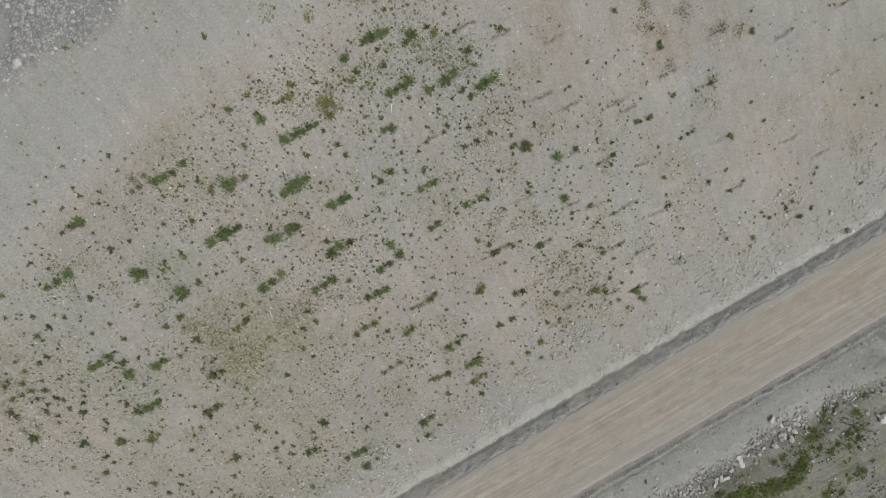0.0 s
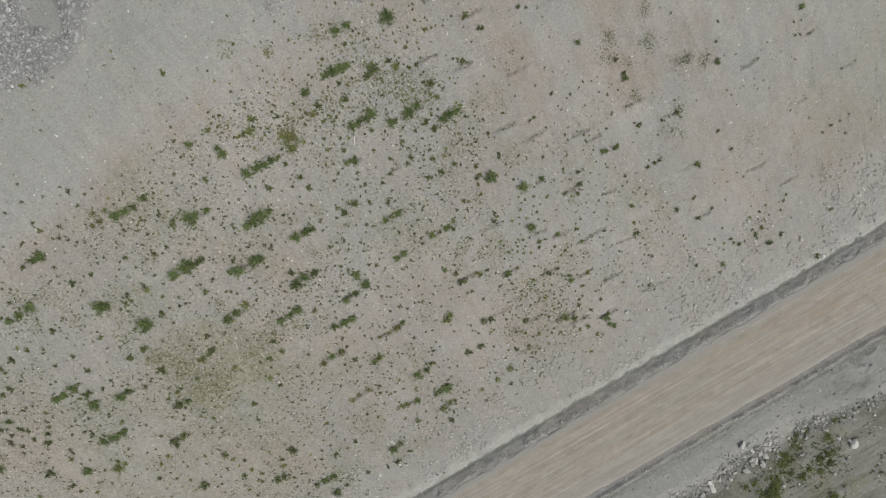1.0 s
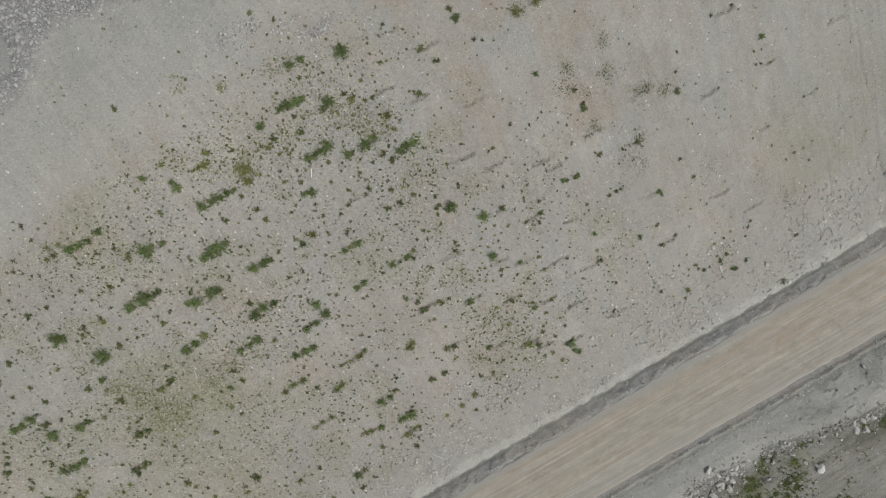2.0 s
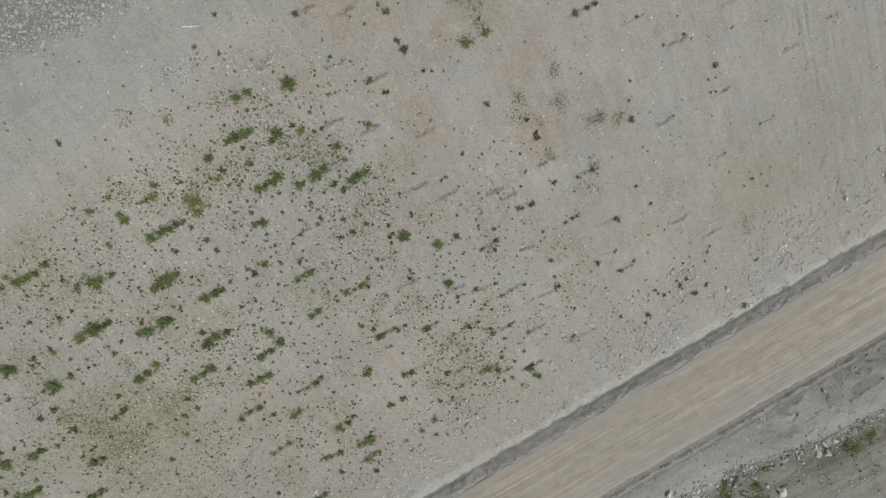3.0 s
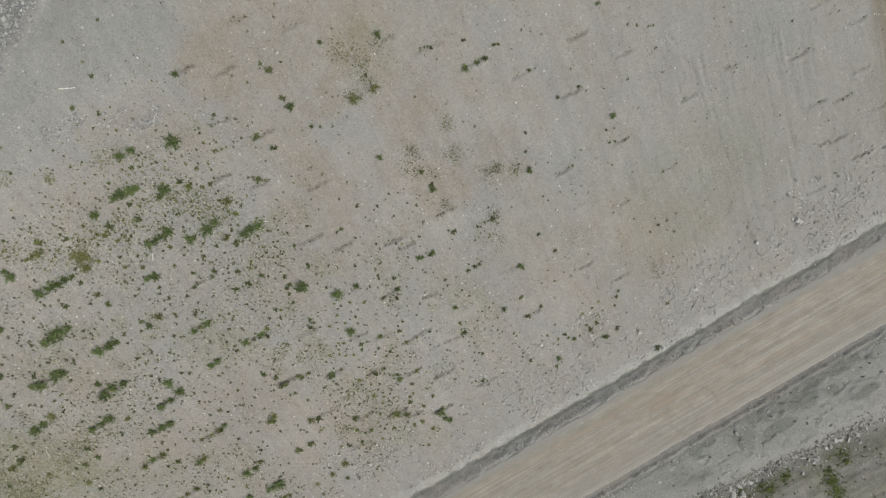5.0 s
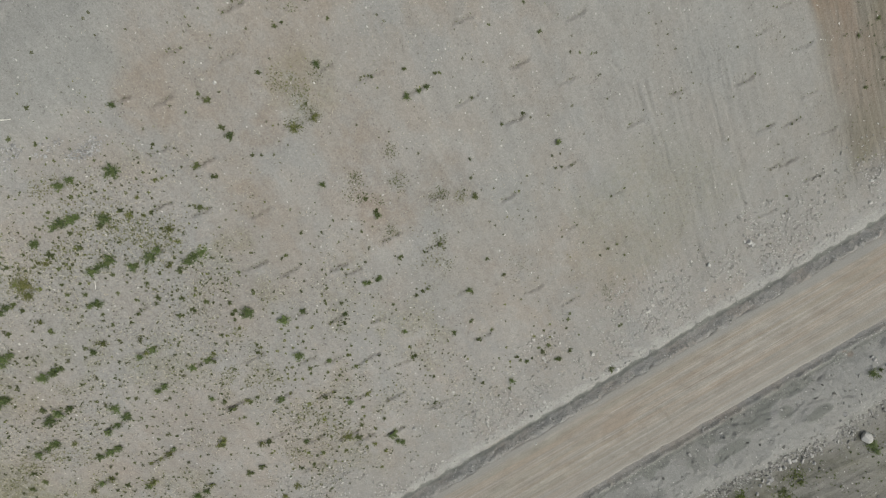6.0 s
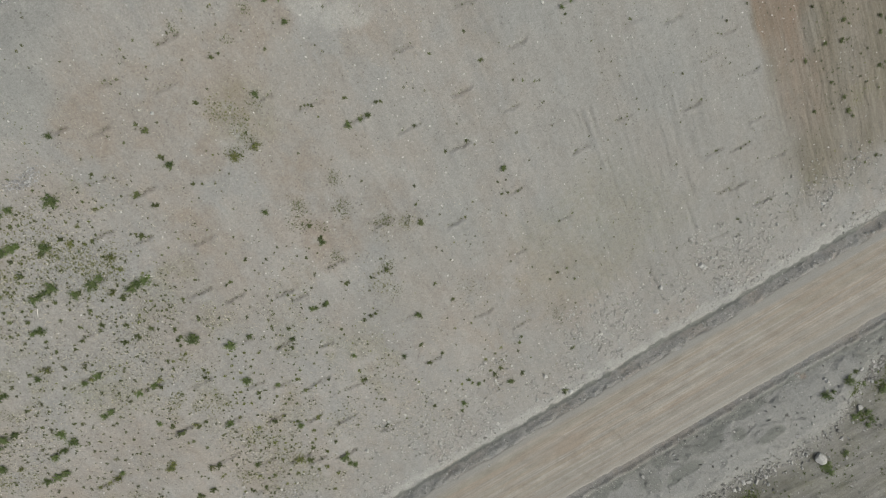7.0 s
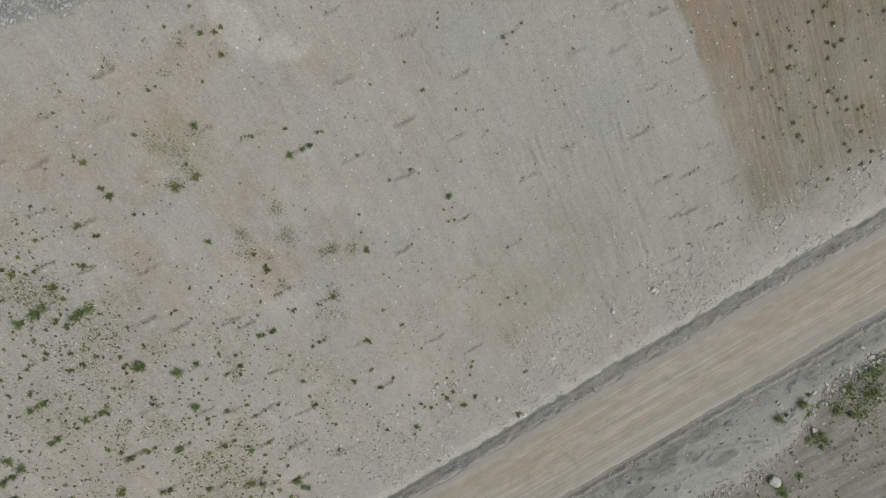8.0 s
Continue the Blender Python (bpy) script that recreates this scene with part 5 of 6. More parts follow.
plant_seedlings([
    (-28.01, 11.71, 0.18), (-27.99, 16.50, 0.25), (-27.83, 10.65, 0.18), (-27.73, 9.44, 0.22), (-27.70, 8.19, 0.36), (-27.65, 2.75, 0.38),
    (-27.57, 1.59, 0.24), (-27.48, 9.72, 0.27), (-27.39, 6.14, 0.37), (-27.13, 2.91, 0.24), (-26.94, 15.16, 0.21), (-26.79, 13.78, 0.34),
    (-26.49, 11.01, 0.22), (-26.33, 0.88, 0.20), (-26.24, 15.54, 0.25), (-26.16, 6.94, 0.18), (-26.14, 8.17, 0.36), (-26.09, 0.38, 0.39),
    (-26.06, 15.10, 0.17), (-25.86, 16.71, 0.29), (-25.74, 18.23, 0.12), (-25.41, 10.20, 0.22), (-25.32, 5.12, 0.37), (-25.31, 4.82, 0.23),
    (-24.65, 4.45, 0.19), (-24.59, -3.06, 0.20), (-24.52, 17.92, 0.21), (-24.07, 17.07, 0.21), (-23.92, -0.09, 0.30), (-23.89, 1.97, 0.24),
    (-23.64, 3.25, 0.43), (-23.52, 18.77, 0.16),
])
plant_seedlings([
    (-23.31, 13.61, 0.22), (-23.17, 4.47, 0.24), (-22.96, -2.85, 0.20), (-22.95, 1.42, 0.44), (-22.94, 3.42, 0.29), (-22.92, 16.66, 0.25),
    (-22.89, 10.87, 0.18), (-22.33, 14.33, 0.34), (-22.31, 2.20, 0.24), (-22.21, 18.82, 0.25), (-22.18, 16.25, 0.25), (-22.17, 20.49, 0.16),
    (-22.09, 3.79, 0.28), (-22.00, -2.74, 0.30), (-21.63, -1.16, 0.25), (-21.61, 1.69, 0.24), (-21.46, -3.18, 0.31), (-21.37, 17.19, 0.17),
    (-21.25, 16.80, 0.42), (-21.24, 17.44, 0.29), (-20.90, 7.59, 0.36), (-20.75, 18.91, 0.24), (-20.60, 15.79, 0.25), (-20.53, -1.23, 0.20),
    (-20.16, 15.40, 0.25), (-20.15, 15.68, 0.17), (-20.00, 9.58, 0.40), (-19.98, 16.43, 0.29), (-19.91, 1.65, 0.44), (-19.87, 5.73, 0.23),
    (-19.74, 14.98, 0.26), (-19.48, 8.31, 0.18),
])
plant_seedlings([
    (-19.47, 10.11, 0.36), (-19.27, 14.72, 0.26), (-19.12, 11.60, 0.26), (-19.08, 0.42, 0.25), (-18.83, -1.03, 0.20), (-18.75, -3.49, 0.20),
    (-18.75, -4.95, 0.21), (-18.62, 11.91, 0.18), (-18.44, 14.54, 0.17), (-18.32, -8.22, 0.27), (-18.15, 6.54, 0.28), (-18.08, 14.68, 0.13),
    (-18.02, 9.16, 0.22), (-17.99, 10.03, 0.36), (-17.96, 18.55, 0.20), (-17.92, 4.65, 0.19), (-17.85, 16.99, 0.33), (-17.82, -0.53, 0.20),
    (-17.68, 18.06, 0.37), (-17.61, 7.69, 0.27), (-17.60, 0.35, 0.20), (-17.42, -4.93, 0.21), (-17.28, 11.05, 0.18), (-16.87, 17.40, 0.25),
    (-16.85, 10.29, 0.27), (-16.75, -6.99, 0.21), (-16.74, 9.46, 0.22), (-16.56, 0.38, 0.20), (-16.42, 8.01, 0.27), (-16.37, 14.06, 0.30),
    (-16.35, -1.03, 0.20), (-16.30, 7.35, 0.27),
])
plant_seedlings([
    (-16.27, 14.48, 0.26), (-15.70, 15.88, 0.25), (-15.55, -0.71, 0.20), (-15.18, 13.07, 0.30), (-14.84, 6.49, 0.18), (-14.80, 14.05, 0.34),
    (-14.78, 0.18, 0.39), (-14.67, 11.66, 0.35), (-14.61, 3.56, 0.19), (-14.46, 8.03, 0.27), (-14.40, 2.37, 0.24), (-14.29, -1.52, 0.25),
    (-14.17, 10.79, 0.22), (-13.96, 16.12, 0.21), (-13.62, -2.47, 0.20), (-13.61, -3.72, 0.20), (-13.58, 13.86, 0.34), (-13.43, 13.54, 0.26),
    (-13.35, 7.92, 0.41), (-13.35, 12.54, 0.22), (-13.27, 6.11, 0.14), (-13.16, 15.02, 0.26), (-12.97, 13.05, 0.30), (-12.84, 6.40, 0.23),
    (-12.63, 11.17, 0.22), (-12.61, 16.08, 0.25), (-12.56, 6.07, 0.23), (-12.38, 10.28, 0.31), (-12.11, 13.53, 0.17), (-12.03, 1.98, 0.19),
    (-11.69, 11.43, 0.18), (-11.52, 5.90, 0.23),
])
plant_seedlings([
    (-11.49, 14.36, 0.17), (-11.22, 8.37, 0.41), (-11.20, 3.38, 0.29), (-11.10, -1.33, 0.30), (-11.01, 8.51, 0.27), (-10.69, 13.48, 0.22),
    (-10.44, 11.78, 0.22), (-10.28, 11.10, 0.27), (-10.26, 8.85, 0.27), (-10.09, 14.55, 0.17), (-9.84, 2.97, 0.19), (-9.61, 10.49, 0.27),
    (-9.58, 8.72, 0.27), (-9.34, 6.67, 0.28), (-8.52, 3.88, 0.29), (-8.41, 8.18, 0.27), (-8.01, 12.06, 0.22), (-8.00, -2.51, 0.35),
    (-8.00, 7.95, 0.27), (-7.96, 6.53, 0.19), (-7.86, -1.67, 0.30), (-7.62, 1.93, 0.24), (-7.58, 8.64, 0.36), (-7.52, 8.19, 0.23),
    (-7.21, 0.23, 0.25), (-7.17, -2.40, 0.20), (-6.96, 9.55, 0.18), (-6.92, -3.88, 0.21), (-6.80, 1.74, 0.24), (-6.71, 9.16, 0.18),
    (-6.38, 12.25, 0.22), (-6.28, 9.03, 0.18),
])
plant_seedlings([
    (-6.09, -2.45, 0.30), (-5.76, 8.65, 0.23), (-5.76, -2.96, 0.25), (-5.70, 11.94, 0.27), (-5.61, 4.17, 0.19), (-5.43, 4.29, 0.19),
    (-4.88, 11.13, 0.18), (-4.57, -2.45, 0.20), (-4.37, 3.79, 0.29), (-4.22, 9.66, 0.23), (-4.15, 5.60, 0.38), (-4.14, 0.51, 0.15),
    (-4.03, 3.21, 0.29), (-3.93, 7.04, 0.23), (-3.70, 11.23, 0.22), (-3.65, 8.46, 0.14), (-3.63, 7.75, 0.37), (-3.55, 11.77, 0.22),
    (-3.11, -5.80, 0.21), (-2.92, 5.50, 0.28), (-2.87, -0.12, 0.30), (-2.77, 5.05, 0.19), (-2.67, 0.69, 0.30), (-2.67, -4.41, 0.21),
    (-2.50, -4.95, 0.31), (-2.41, 7.34, 0.28), (-2.26, 2.76, 0.34), (-2.23, -0.67, 0.20), (-2.07, -1.77, 0.40), (-1.97, 6.33, 0.19),
    (-1.93, 0.32, 0.25), (-1.90, 7.98, 0.42),
])
plant_seedlings([
    (-1.79, 2.43, 0.39), (-1.65, -6.63, 0.21), (-1.63, -7.03, 0.26), (-1.54, -2.27, 0.20), (-1.46, -1.12, 0.20), (-1.41, -3.56, 0.20),
    (-1.21, 0.76, 0.20), (-0.99, 9.92, 0.27), (-0.63, 5.71, 0.28), (-0.57, -0.88, 0.25), (-0.38, 10.23, 0.27), (-0.36, -2.25, 0.20),
    (-0.05, 1.00, 0.25), (0.16, 6.47, 0.23), (0.35, 0.99, 0.25), (0.55, 7.12, 0.42), (0.65, 9.12, 0.28), (0.93, -6.35, 0.26),
    (0.98, 1.31, 0.25), (1.06, -2.31, 0.20), (1.07, 3.77, 0.14), (1.18, -3.70, 0.21), (1.35, 3.88, 0.29), (1.57, -1.72, 0.30),
    (1.86, 6.42, 0.47), (2.42, 3.13, 0.39), (2.47, -7.22, 0.21), (2.55, 2.08, 0.34), (2.59, -6.65, 0.26), (2.66, 2.56, 0.19),
    (3.33, 0.42, 0.25), (3.34, 3.95, 0.24),
])
plant_seedlings([
    (3.41, 5.33, 0.24), (3.73, -2.68, 0.46), (4.23, -3.87, 0.41), (4.24, 4.67, 0.24), (4.40, -2.66, 0.31), (5.40, 5.75, 0.24),
    (5.70, 5.02, 0.24), (6.44, 0.35, 0.40), (6.59, 3.08, 0.29), (7.45, 3.45, 0.39), (7.54, 6.07, 0.19),
])
plant_sprouts([
    (-32.09, -6.79, 0.47), (-31.87, -8.19, 0.27), (-31.39, -6.08, 0.42), (-30.82, -6.34, 0.26), (-29.70, -9.06, 0.27), (-29.47, -6.55, 0.21),
    (-29.45, -8.32, 0.21), (-29.13, -3.08, 0.20), (-29.07, -10.44, 0.38), (-28.97, -4.44, 0.41), (-28.86, -9.74, 0.32), (-28.02, -6.24, 0.21),
    (-27.92, -1.79, 0.20), (-27.84, -5.26, 0.31), (-27.76, -8.69, 0.43), (-27.35, -7.17, 0.26), (-27.14, -8.60, 0.27), (-26.99, -6.08, 0.31),
    (-26.90, -3.01, 0.46), (-26.29, -4.81, 0.21), (-25.39, -9.84, 0.22), (-25.07, -7.96, 0.27), (-24.83, -5.47, 0.21), (-24.36, -4.79, 0.36),
    (-23.53, -9.85, 0.32), (-23.27, -10.80, 0.33), (-22.94, -8.41, 0.48), (-22.71, -7.24, 0.21), (-22.69, -6.39, 0.42), (-22.38, -9.54, 0.21),
    (-22.02, -8.24, 0.37), (-21.95, -7.04, 0.32),
])
plant_sprouts([
    (-21.59, -9.12, 0.32), (-19.84, -10.92, 0.27), (-19.71, -7.49, 0.26), (-19.51, -11.07, 0.33), (-19.47, -9.46, 0.48), (-19.32, -13.35, 0.28),
    (-19.26, -8.88, 0.43), (-18.69, -12.40, 0.22), (-16.86, -9.92, 0.22), (-16.83, -10.53, 0.22), (-16.51, -11.49, 0.22), (-16.20, -13.97, 0.28),
    (-15.77, -10.15, 0.27), (-15.46, -14.32, 0.22), (-15.43, -8.02, 0.21), (-15.02, -9.28, 0.27), (-14.79, -10.08, 0.27), (-14.77, -14.87, 0.22),
    (-14.70, -11.61, 0.22), (-13.74, -5.86, 0.21), (-13.72, -7.95, 0.32), (-13.64, -11.22, 0.33), (-13.54, -14.64, 0.45), (-11.78, -5.44, 0.21),
    (-11.34, -3.41, 0.26), (-10.57, -5.42, 0.26), (-10.57, -4.03, 0.21), (-10.17, -9.16, 0.32), (-9.47, -10.04, 0.27), (-9.41, -5.96, 0.21),
    (-9.28, -4.52, 0.21), (-9.17, -10.58, 0.22),
])
plant_sprouts([
    (-9.09, -3.86, 0.31), (-9.02, 15.93, 0.21), (-8.97, -14.86, 0.45), (-8.30, -9.12, 0.21), (-8.11, -3.90, 0.46), (-8.04, -7.99, 0.27),
    (-7.97, -7.56, 0.21), (-7.66, -7.35, 0.32), (-7.59, -10.34, 0.22), (-7.47, -11.63, 0.27), (-7.18, -8.60, 0.27), (-7.03, -9.80, 0.22),
    (-6.73, 19.51, 0.16), (-6.36, 17.42, 0.25), (-6.17, 17.03, 0.21), (-6.08, 18.13, 0.25), (-5.97, -8.84, 0.27), (-5.91, 14.36, 0.17),
    (-5.86, -7.82, 0.27), (-5.55, 17.66, 0.25), (-5.40, -11.98, 0.22), (-5.06, -9.41, 0.27), (-4.92, -13.15, 0.28), (-4.86, 15.82, 0.34),
    (-4.79, 14.70, 0.22), (-4.42, 20.40, 0.20), (-4.40, 19.68, 0.21), (-4.07, 17.78, 0.21), (-3.86, 18.61, 0.21), (-3.84, 16.46, 0.38),
    (-3.67, 17.28, 0.17), (-3.66, 19.09, 0.17),
])
plant_sprouts([
    (-3.60, 15.09, 0.22), (-3.49, 17.61, 0.21), (-3.09, 15.41, 0.30), (-2.15, 16.24, 0.26), (-1.98, -10.34, 0.27), (-1.82, 21.10, 0.24),
    (-1.34, 13.44, 0.35), (-1.29, 18.03, 0.21), (-1.16, 15.00, 0.22), (-1.13, -12.75, 0.22), (-1.11, 22.66, 0.20), (-0.75, 17.78, 0.17),
    (-0.50, -9.58, 0.27), (-0.45, 16.01, 0.26), (-0.15, 12.15, 0.36), (0.29, 21.73, 0.16), (0.62, 14.92, 0.22), (0.76, 13.98, 0.40),
    (0.93, 11.51, 0.36), (1.17, 16.67, 0.17), (1.22, 12.38, 0.27), (1.39, 16.48, 0.17), (1.41, 13.66, 0.31), (1.45, 14.04, 0.26),
    (1.54, 21.09, 0.16), (1.72, 19.69, 0.21), (1.74, 18.34, 0.21), (1.75, 12.07, 0.27), (1.76, 13.80, 0.22), (1.76, 16.94, 0.26),
    (2.21, 15.07, 0.17), (2.57, 19.60, 0.21),
])
plant_sprouts([
    (2.65, 14.25, 0.22), (2.83, 14.68, 0.31), (3.01, 10.40, 0.32), (3.03, 13.97, 0.22), (3.65, 11.81, 0.40), (3.80, -3.79, 0.26),
    (3.85, 15.33, 0.26), (3.87, -8.32, 0.27), (4.16, 10.76, 0.18), (4.23, -8.21, 0.21), (4.45, 14.38, 0.18), (4.45, -10.84, 0.27),
    (4.55, 17.98, 0.21), (4.74, -5.07, 0.31), (4.81, 21.12, 0.21), (5.16, 15.10, 0.31), (5.35, 9.91, 0.37), (5.42, 9.30, 0.18),
    (5.70, 17.60, 0.26), (5.70, 13.59, 0.22), (5.71, -7.95, 0.27), (5.84, 21.22, 0.16), (5.94, 10.83, 0.23), (6.00, 20.30, 0.21),
    (6.05, -9.25, 0.21), (6.30, 15.89, 0.22), (6.34, -11.46, 0.44), (6.35, -2.85, 0.41), (6.51, 17.39, 0.21), (6.60, -10.16, 0.38),
    (6.67, -4.81, 0.26), (6.69, -5.73, 0.21),
])
plant_sprouts([
    (6.87, 2.13, 0.20), (6.88, 12.55, 0.22), (6.91, 9.39, 0.23), (7.10, -10.80, 0.27), (7.18, 15.42, 0.22), (7.20, -12.32, 0.27),
    (7.31, -0.98, 0.25), (7.37, 2.65, 0.24), (7.50, 10.26, 0.18), (7.51, 20.38, 0.21), (7.51, 17.09, 0.21), (7.76, 3.18, 0.29),
    (7.76, -10.87, 0.38), (7.80, 7.33, 0.28), (7.82, -6.88, 0.21), (7.90, -5.71, 0.21), (7.90, 14.08, 0.27), (8.04, 9.42, 0.32),
    (8.07, 14.94, 0.26), (8.14, -6.46, 0.21), (8.18, -12.25, 0.33), (8.21, 7.80, 0.28), (8.37, 19.08, 0.21), (8.40, 10.56, 0.27),
    (8.61, 16.28, 0.22), (8.61, -1.15, 0.25), (8.69, -1.70, 0.20), (8.80, -6.35, 0.21), (8.83, -2.35, 0.25), (8.84, -4.15, 0.36),
    (8.93, 12.24, 0.18), (9.01, 3.23, 0.29),
])
plant_sprouts([
    (9.02, 0.35, 0.25), (9.10, 12.94, 0.27), (9.11, 10.69, 0.23), (9.14, 11.93, 0.27), (9.20, 4.01, 0.34), (9.20, -2.44, 0.20),
    (9.29, 1.23, 0.30), (9.32, -11.16, 0.27), (9.40, -9.90, 0.27), (9.41, 0.89, 0.30), (9.41, 8.52, 0.23), (9.44, 11.48, 0.41),
    (9.57, -6.38, 0.21), (9.59, -2.83, 0.25), (9.63, -5.86, 0.42), (9.64, 0.22, 0.20), (9.67, 8.30, 0.23), (9.67, 7.81, 0.23),
    (9.74, -11.87, 0.33), (9.76, 14.50, 0.22), (9.81, -2.38, 0.25), (9.84, 9.24, 0.23), (9.87, -7.97, 0.48), (9.89, 7.21, 0.23),
    (9.94, 16.72, 0.22), (9.99, -3.23, 0.26), (10.03, 15.53, 0.22), (10.07, -1.85, 0.25), (10.08, 12.15, 0.22), (10.14, -12.11, 0.22),
    (10.18, -9.03, 0.27), (10.25, 11.81, 0.23),
])
plant_sprouts([
    (10.32, -0.15, 0.25), (10.41, -2.72, 0.20), (10.46, -2.13, 0.25), (10.62, -3.53, 0.26), (10.64, -8.55, 0.27), (10.67, 10.46, 0.23),
    (10.80, -0.69, 0.20), (10.85, -9.17, 0.27), (10.96, -7.18, 0.26), (11.10, 12.23, 0.18), (11.12, -12.04, 0.22), (11.24, -8.58, 0.21),
    (11.31, -9.12, 0.21), (11.33, 11.71, 0.18), (11.48, 0.35, 0.25), (11.49, -3.44, 0.31), (11.50, -12.61, 0.27), (11.54, 15.87, 0.22),
    (11.57, -15.34, 0.34), (11.61, -0.58, 0.25), (11.68, -3.03, 0.41), (11.79, 5.08, 0.29), (11.80, 1.36, 0.20), (11.82, 0.82, 0.20),
    (12.10, 2.92, 0.29), (12.33, 13.12, 0.27), (12.33, 17.91, 0.17), (12.36, -10.38, 0.49), (12.37, -12.80, 0.44), (12.53, -1.20, 0.20),
    (12.65, -9.85, 0.27), (12.72, -0.54, 0.30),
])
plant_sprouts([
    (12.79, -14.05, 0.44), (12.81, -4.18, 0.31), (12.84, 10.88, 0.23), (12.93, -1.59, 0.20), (12.95, 12.54, 0.22), (12.97, -5.15, 0.26),
    (12.99, 0.77, 0.25), (13.10, -9.68, 0.27), (13.22, -0.10, 0.20), (13.30, -11.39, 0.38), (13.54, -4.94, 0.31), (13.55, -8.81, 0.37),
    (13.55, 5.30, 0.19), (13.63, 11.11, 0.18), (13.81, -5.69, 0.26), (14.01, 0.12, 0.25), (14.36, -1.27, 0.20), (14.54, -10.97, 0.33),
    (14.60, -7.94, 0.48), (14.72, 11.34, 0.18), (15.15, 9.62, 0.18), (15.21, 8.68, 0.19), (15.26, -4.98, 0.41), (15.27, -3.72, 0.31),
    (15.96, -3.08, 0.26), (16.06, -0.83, 0.25), (16.27, -5.14, 0.26), (16.70, -0.96, 0.40), (17.01, 10.84, 0.23), (20.06, -6.96, 0.42),
    (20.10, -9.25, 0.21), (20.33, -5.95, 0.37),
])
plant_sprouts([
    (21.21, -1.70, 0.30), (24.38, -9.91, 0.22), (26.98, -11.48, 0.27), (27.75, -12.41, 0.27), (28.09, -10.95, 0.22), (28.68, -12.87, 0.33),
    (30.06, -7.07, 0.21), (31.04, -11.38, 0.27), (31.60, -7.44, 0.21), (32.35, -12.28, 0.22), (32.88, -11.08, 0.27), (34.10, -12.34, 0.27),
    (34.62, -11.61, 0.38), (34.90, -13.63, 0.22), (35.05, -11.19, 0.33),
])
plant_sprouts([
    (-39.78, 3.58, 0.42), (-39.74, -2.07, 0.37), (-37.53, -0.32, 0.42), (-35.67, -4.65, 0.39), (-34.82, -1.78, 0.38), (-33.82, -2.65, 0.33),
    (-31.92, 4.36, 0.42), (-31.78, -1.20, 0.30), (-30.37, -1.13, 0.33), (-28.97, 10.74, 0.35), (-27.78, -3.34, 0.39), (-25.94, -1.10, 0.32),
])
plant_weeds([
    (-18.42, -4.26, 0.40), (-17.61, 12.41, 0.42), (-17.40, 8.67, 0.32), (-16.80, 7.42, 0.37), (-5.82, 9.52, 0.30), (-0.84, 11.21, 0.35),
    (0.97, 9.54, 0.31), (1.00, 8.52, 0.41), (2.27, 7.95, 0.35), (3.30, 15.77, 0.41), (3.84, 9.27, 0.39), (5.50, 1.80, 0.40),
    (6.71, 10.15, 0.32), (10.67, 16.86, 0.31), (15.69, -0.29, 0.37), (16.38, 1.60, 0.32), (17.46, 0.70, 0.39), (26.01, 0.96, 0.35),
    (30.56, -2.40, 0.36), (31.25, -4.48, 0.41),
])
plant_patches([
    (-34.28, 5.92, 2.32), (-22.40, 6.03, 1.85), (-16.38, 11.54, 1.32), (-14.29, 6.17, 1.39), (-12.95, 12.08, 1.75), (-5.85, 6.13, 1.40),
    (7.63, 6.02, 1.89), (8.96, 1.14, 1.97), (9.09, 7.73, 1.87), (12.30, -10.80, 2.17), (22.38, 14.63, 1.51), (22.66, 14.43, 1.32),
    (22.78, 17.37, 1.28), (23.17, 7.91, 1.12), (23.76, 15.08, 0.88), (23.87, 23.31, 0.73), (23.89, 8.60, 1.57), (23.94, 7.36, 0.94),
    (23.97, 14.39, 1.07), (24.10, 16.31, 1.30), (24.13, 14.58, 1.06), (24.25, 8.84, 1.02), (24.26, 9.27, 1.12), (24.48, 3.95, 1.06),
    (24.54, 3.93, 1.06), (24.93, 6.45, 0.95), (25.75, 16.98, 1.03), (26.68, 21.18, 0.83), (27.06, 7.14, 1.42), (27.09, 7.18, 1.60),
    (27.15, 7.10, 1.59), (27.22, -1.16, 1.21),
])
plant_patches([
    (27.72, 1.12, 1.38), (27.74, 1.07, 1.28), (27.82, 9.48, 1.20), (27.95, 9.55, 1.11), (29.00, 4.44, 1.53), (29.03, 22.18, 0.82),
    (29.76, 4.48, 1.25), (29.89, 4.41, 1.16), (31.42, 3.69, 0.77), (31.51, -12.66, 2.20), (32.91, -4.55, 3.13), (39.15, -11.05, 1.64),
    (56.06, -39.25, 1.41), (62.88, -34.29, 1.41), (66.30, -35.64, 2.36), (69.00, -34.47, 3.53), (77.30, -10.36, 1.31),
])
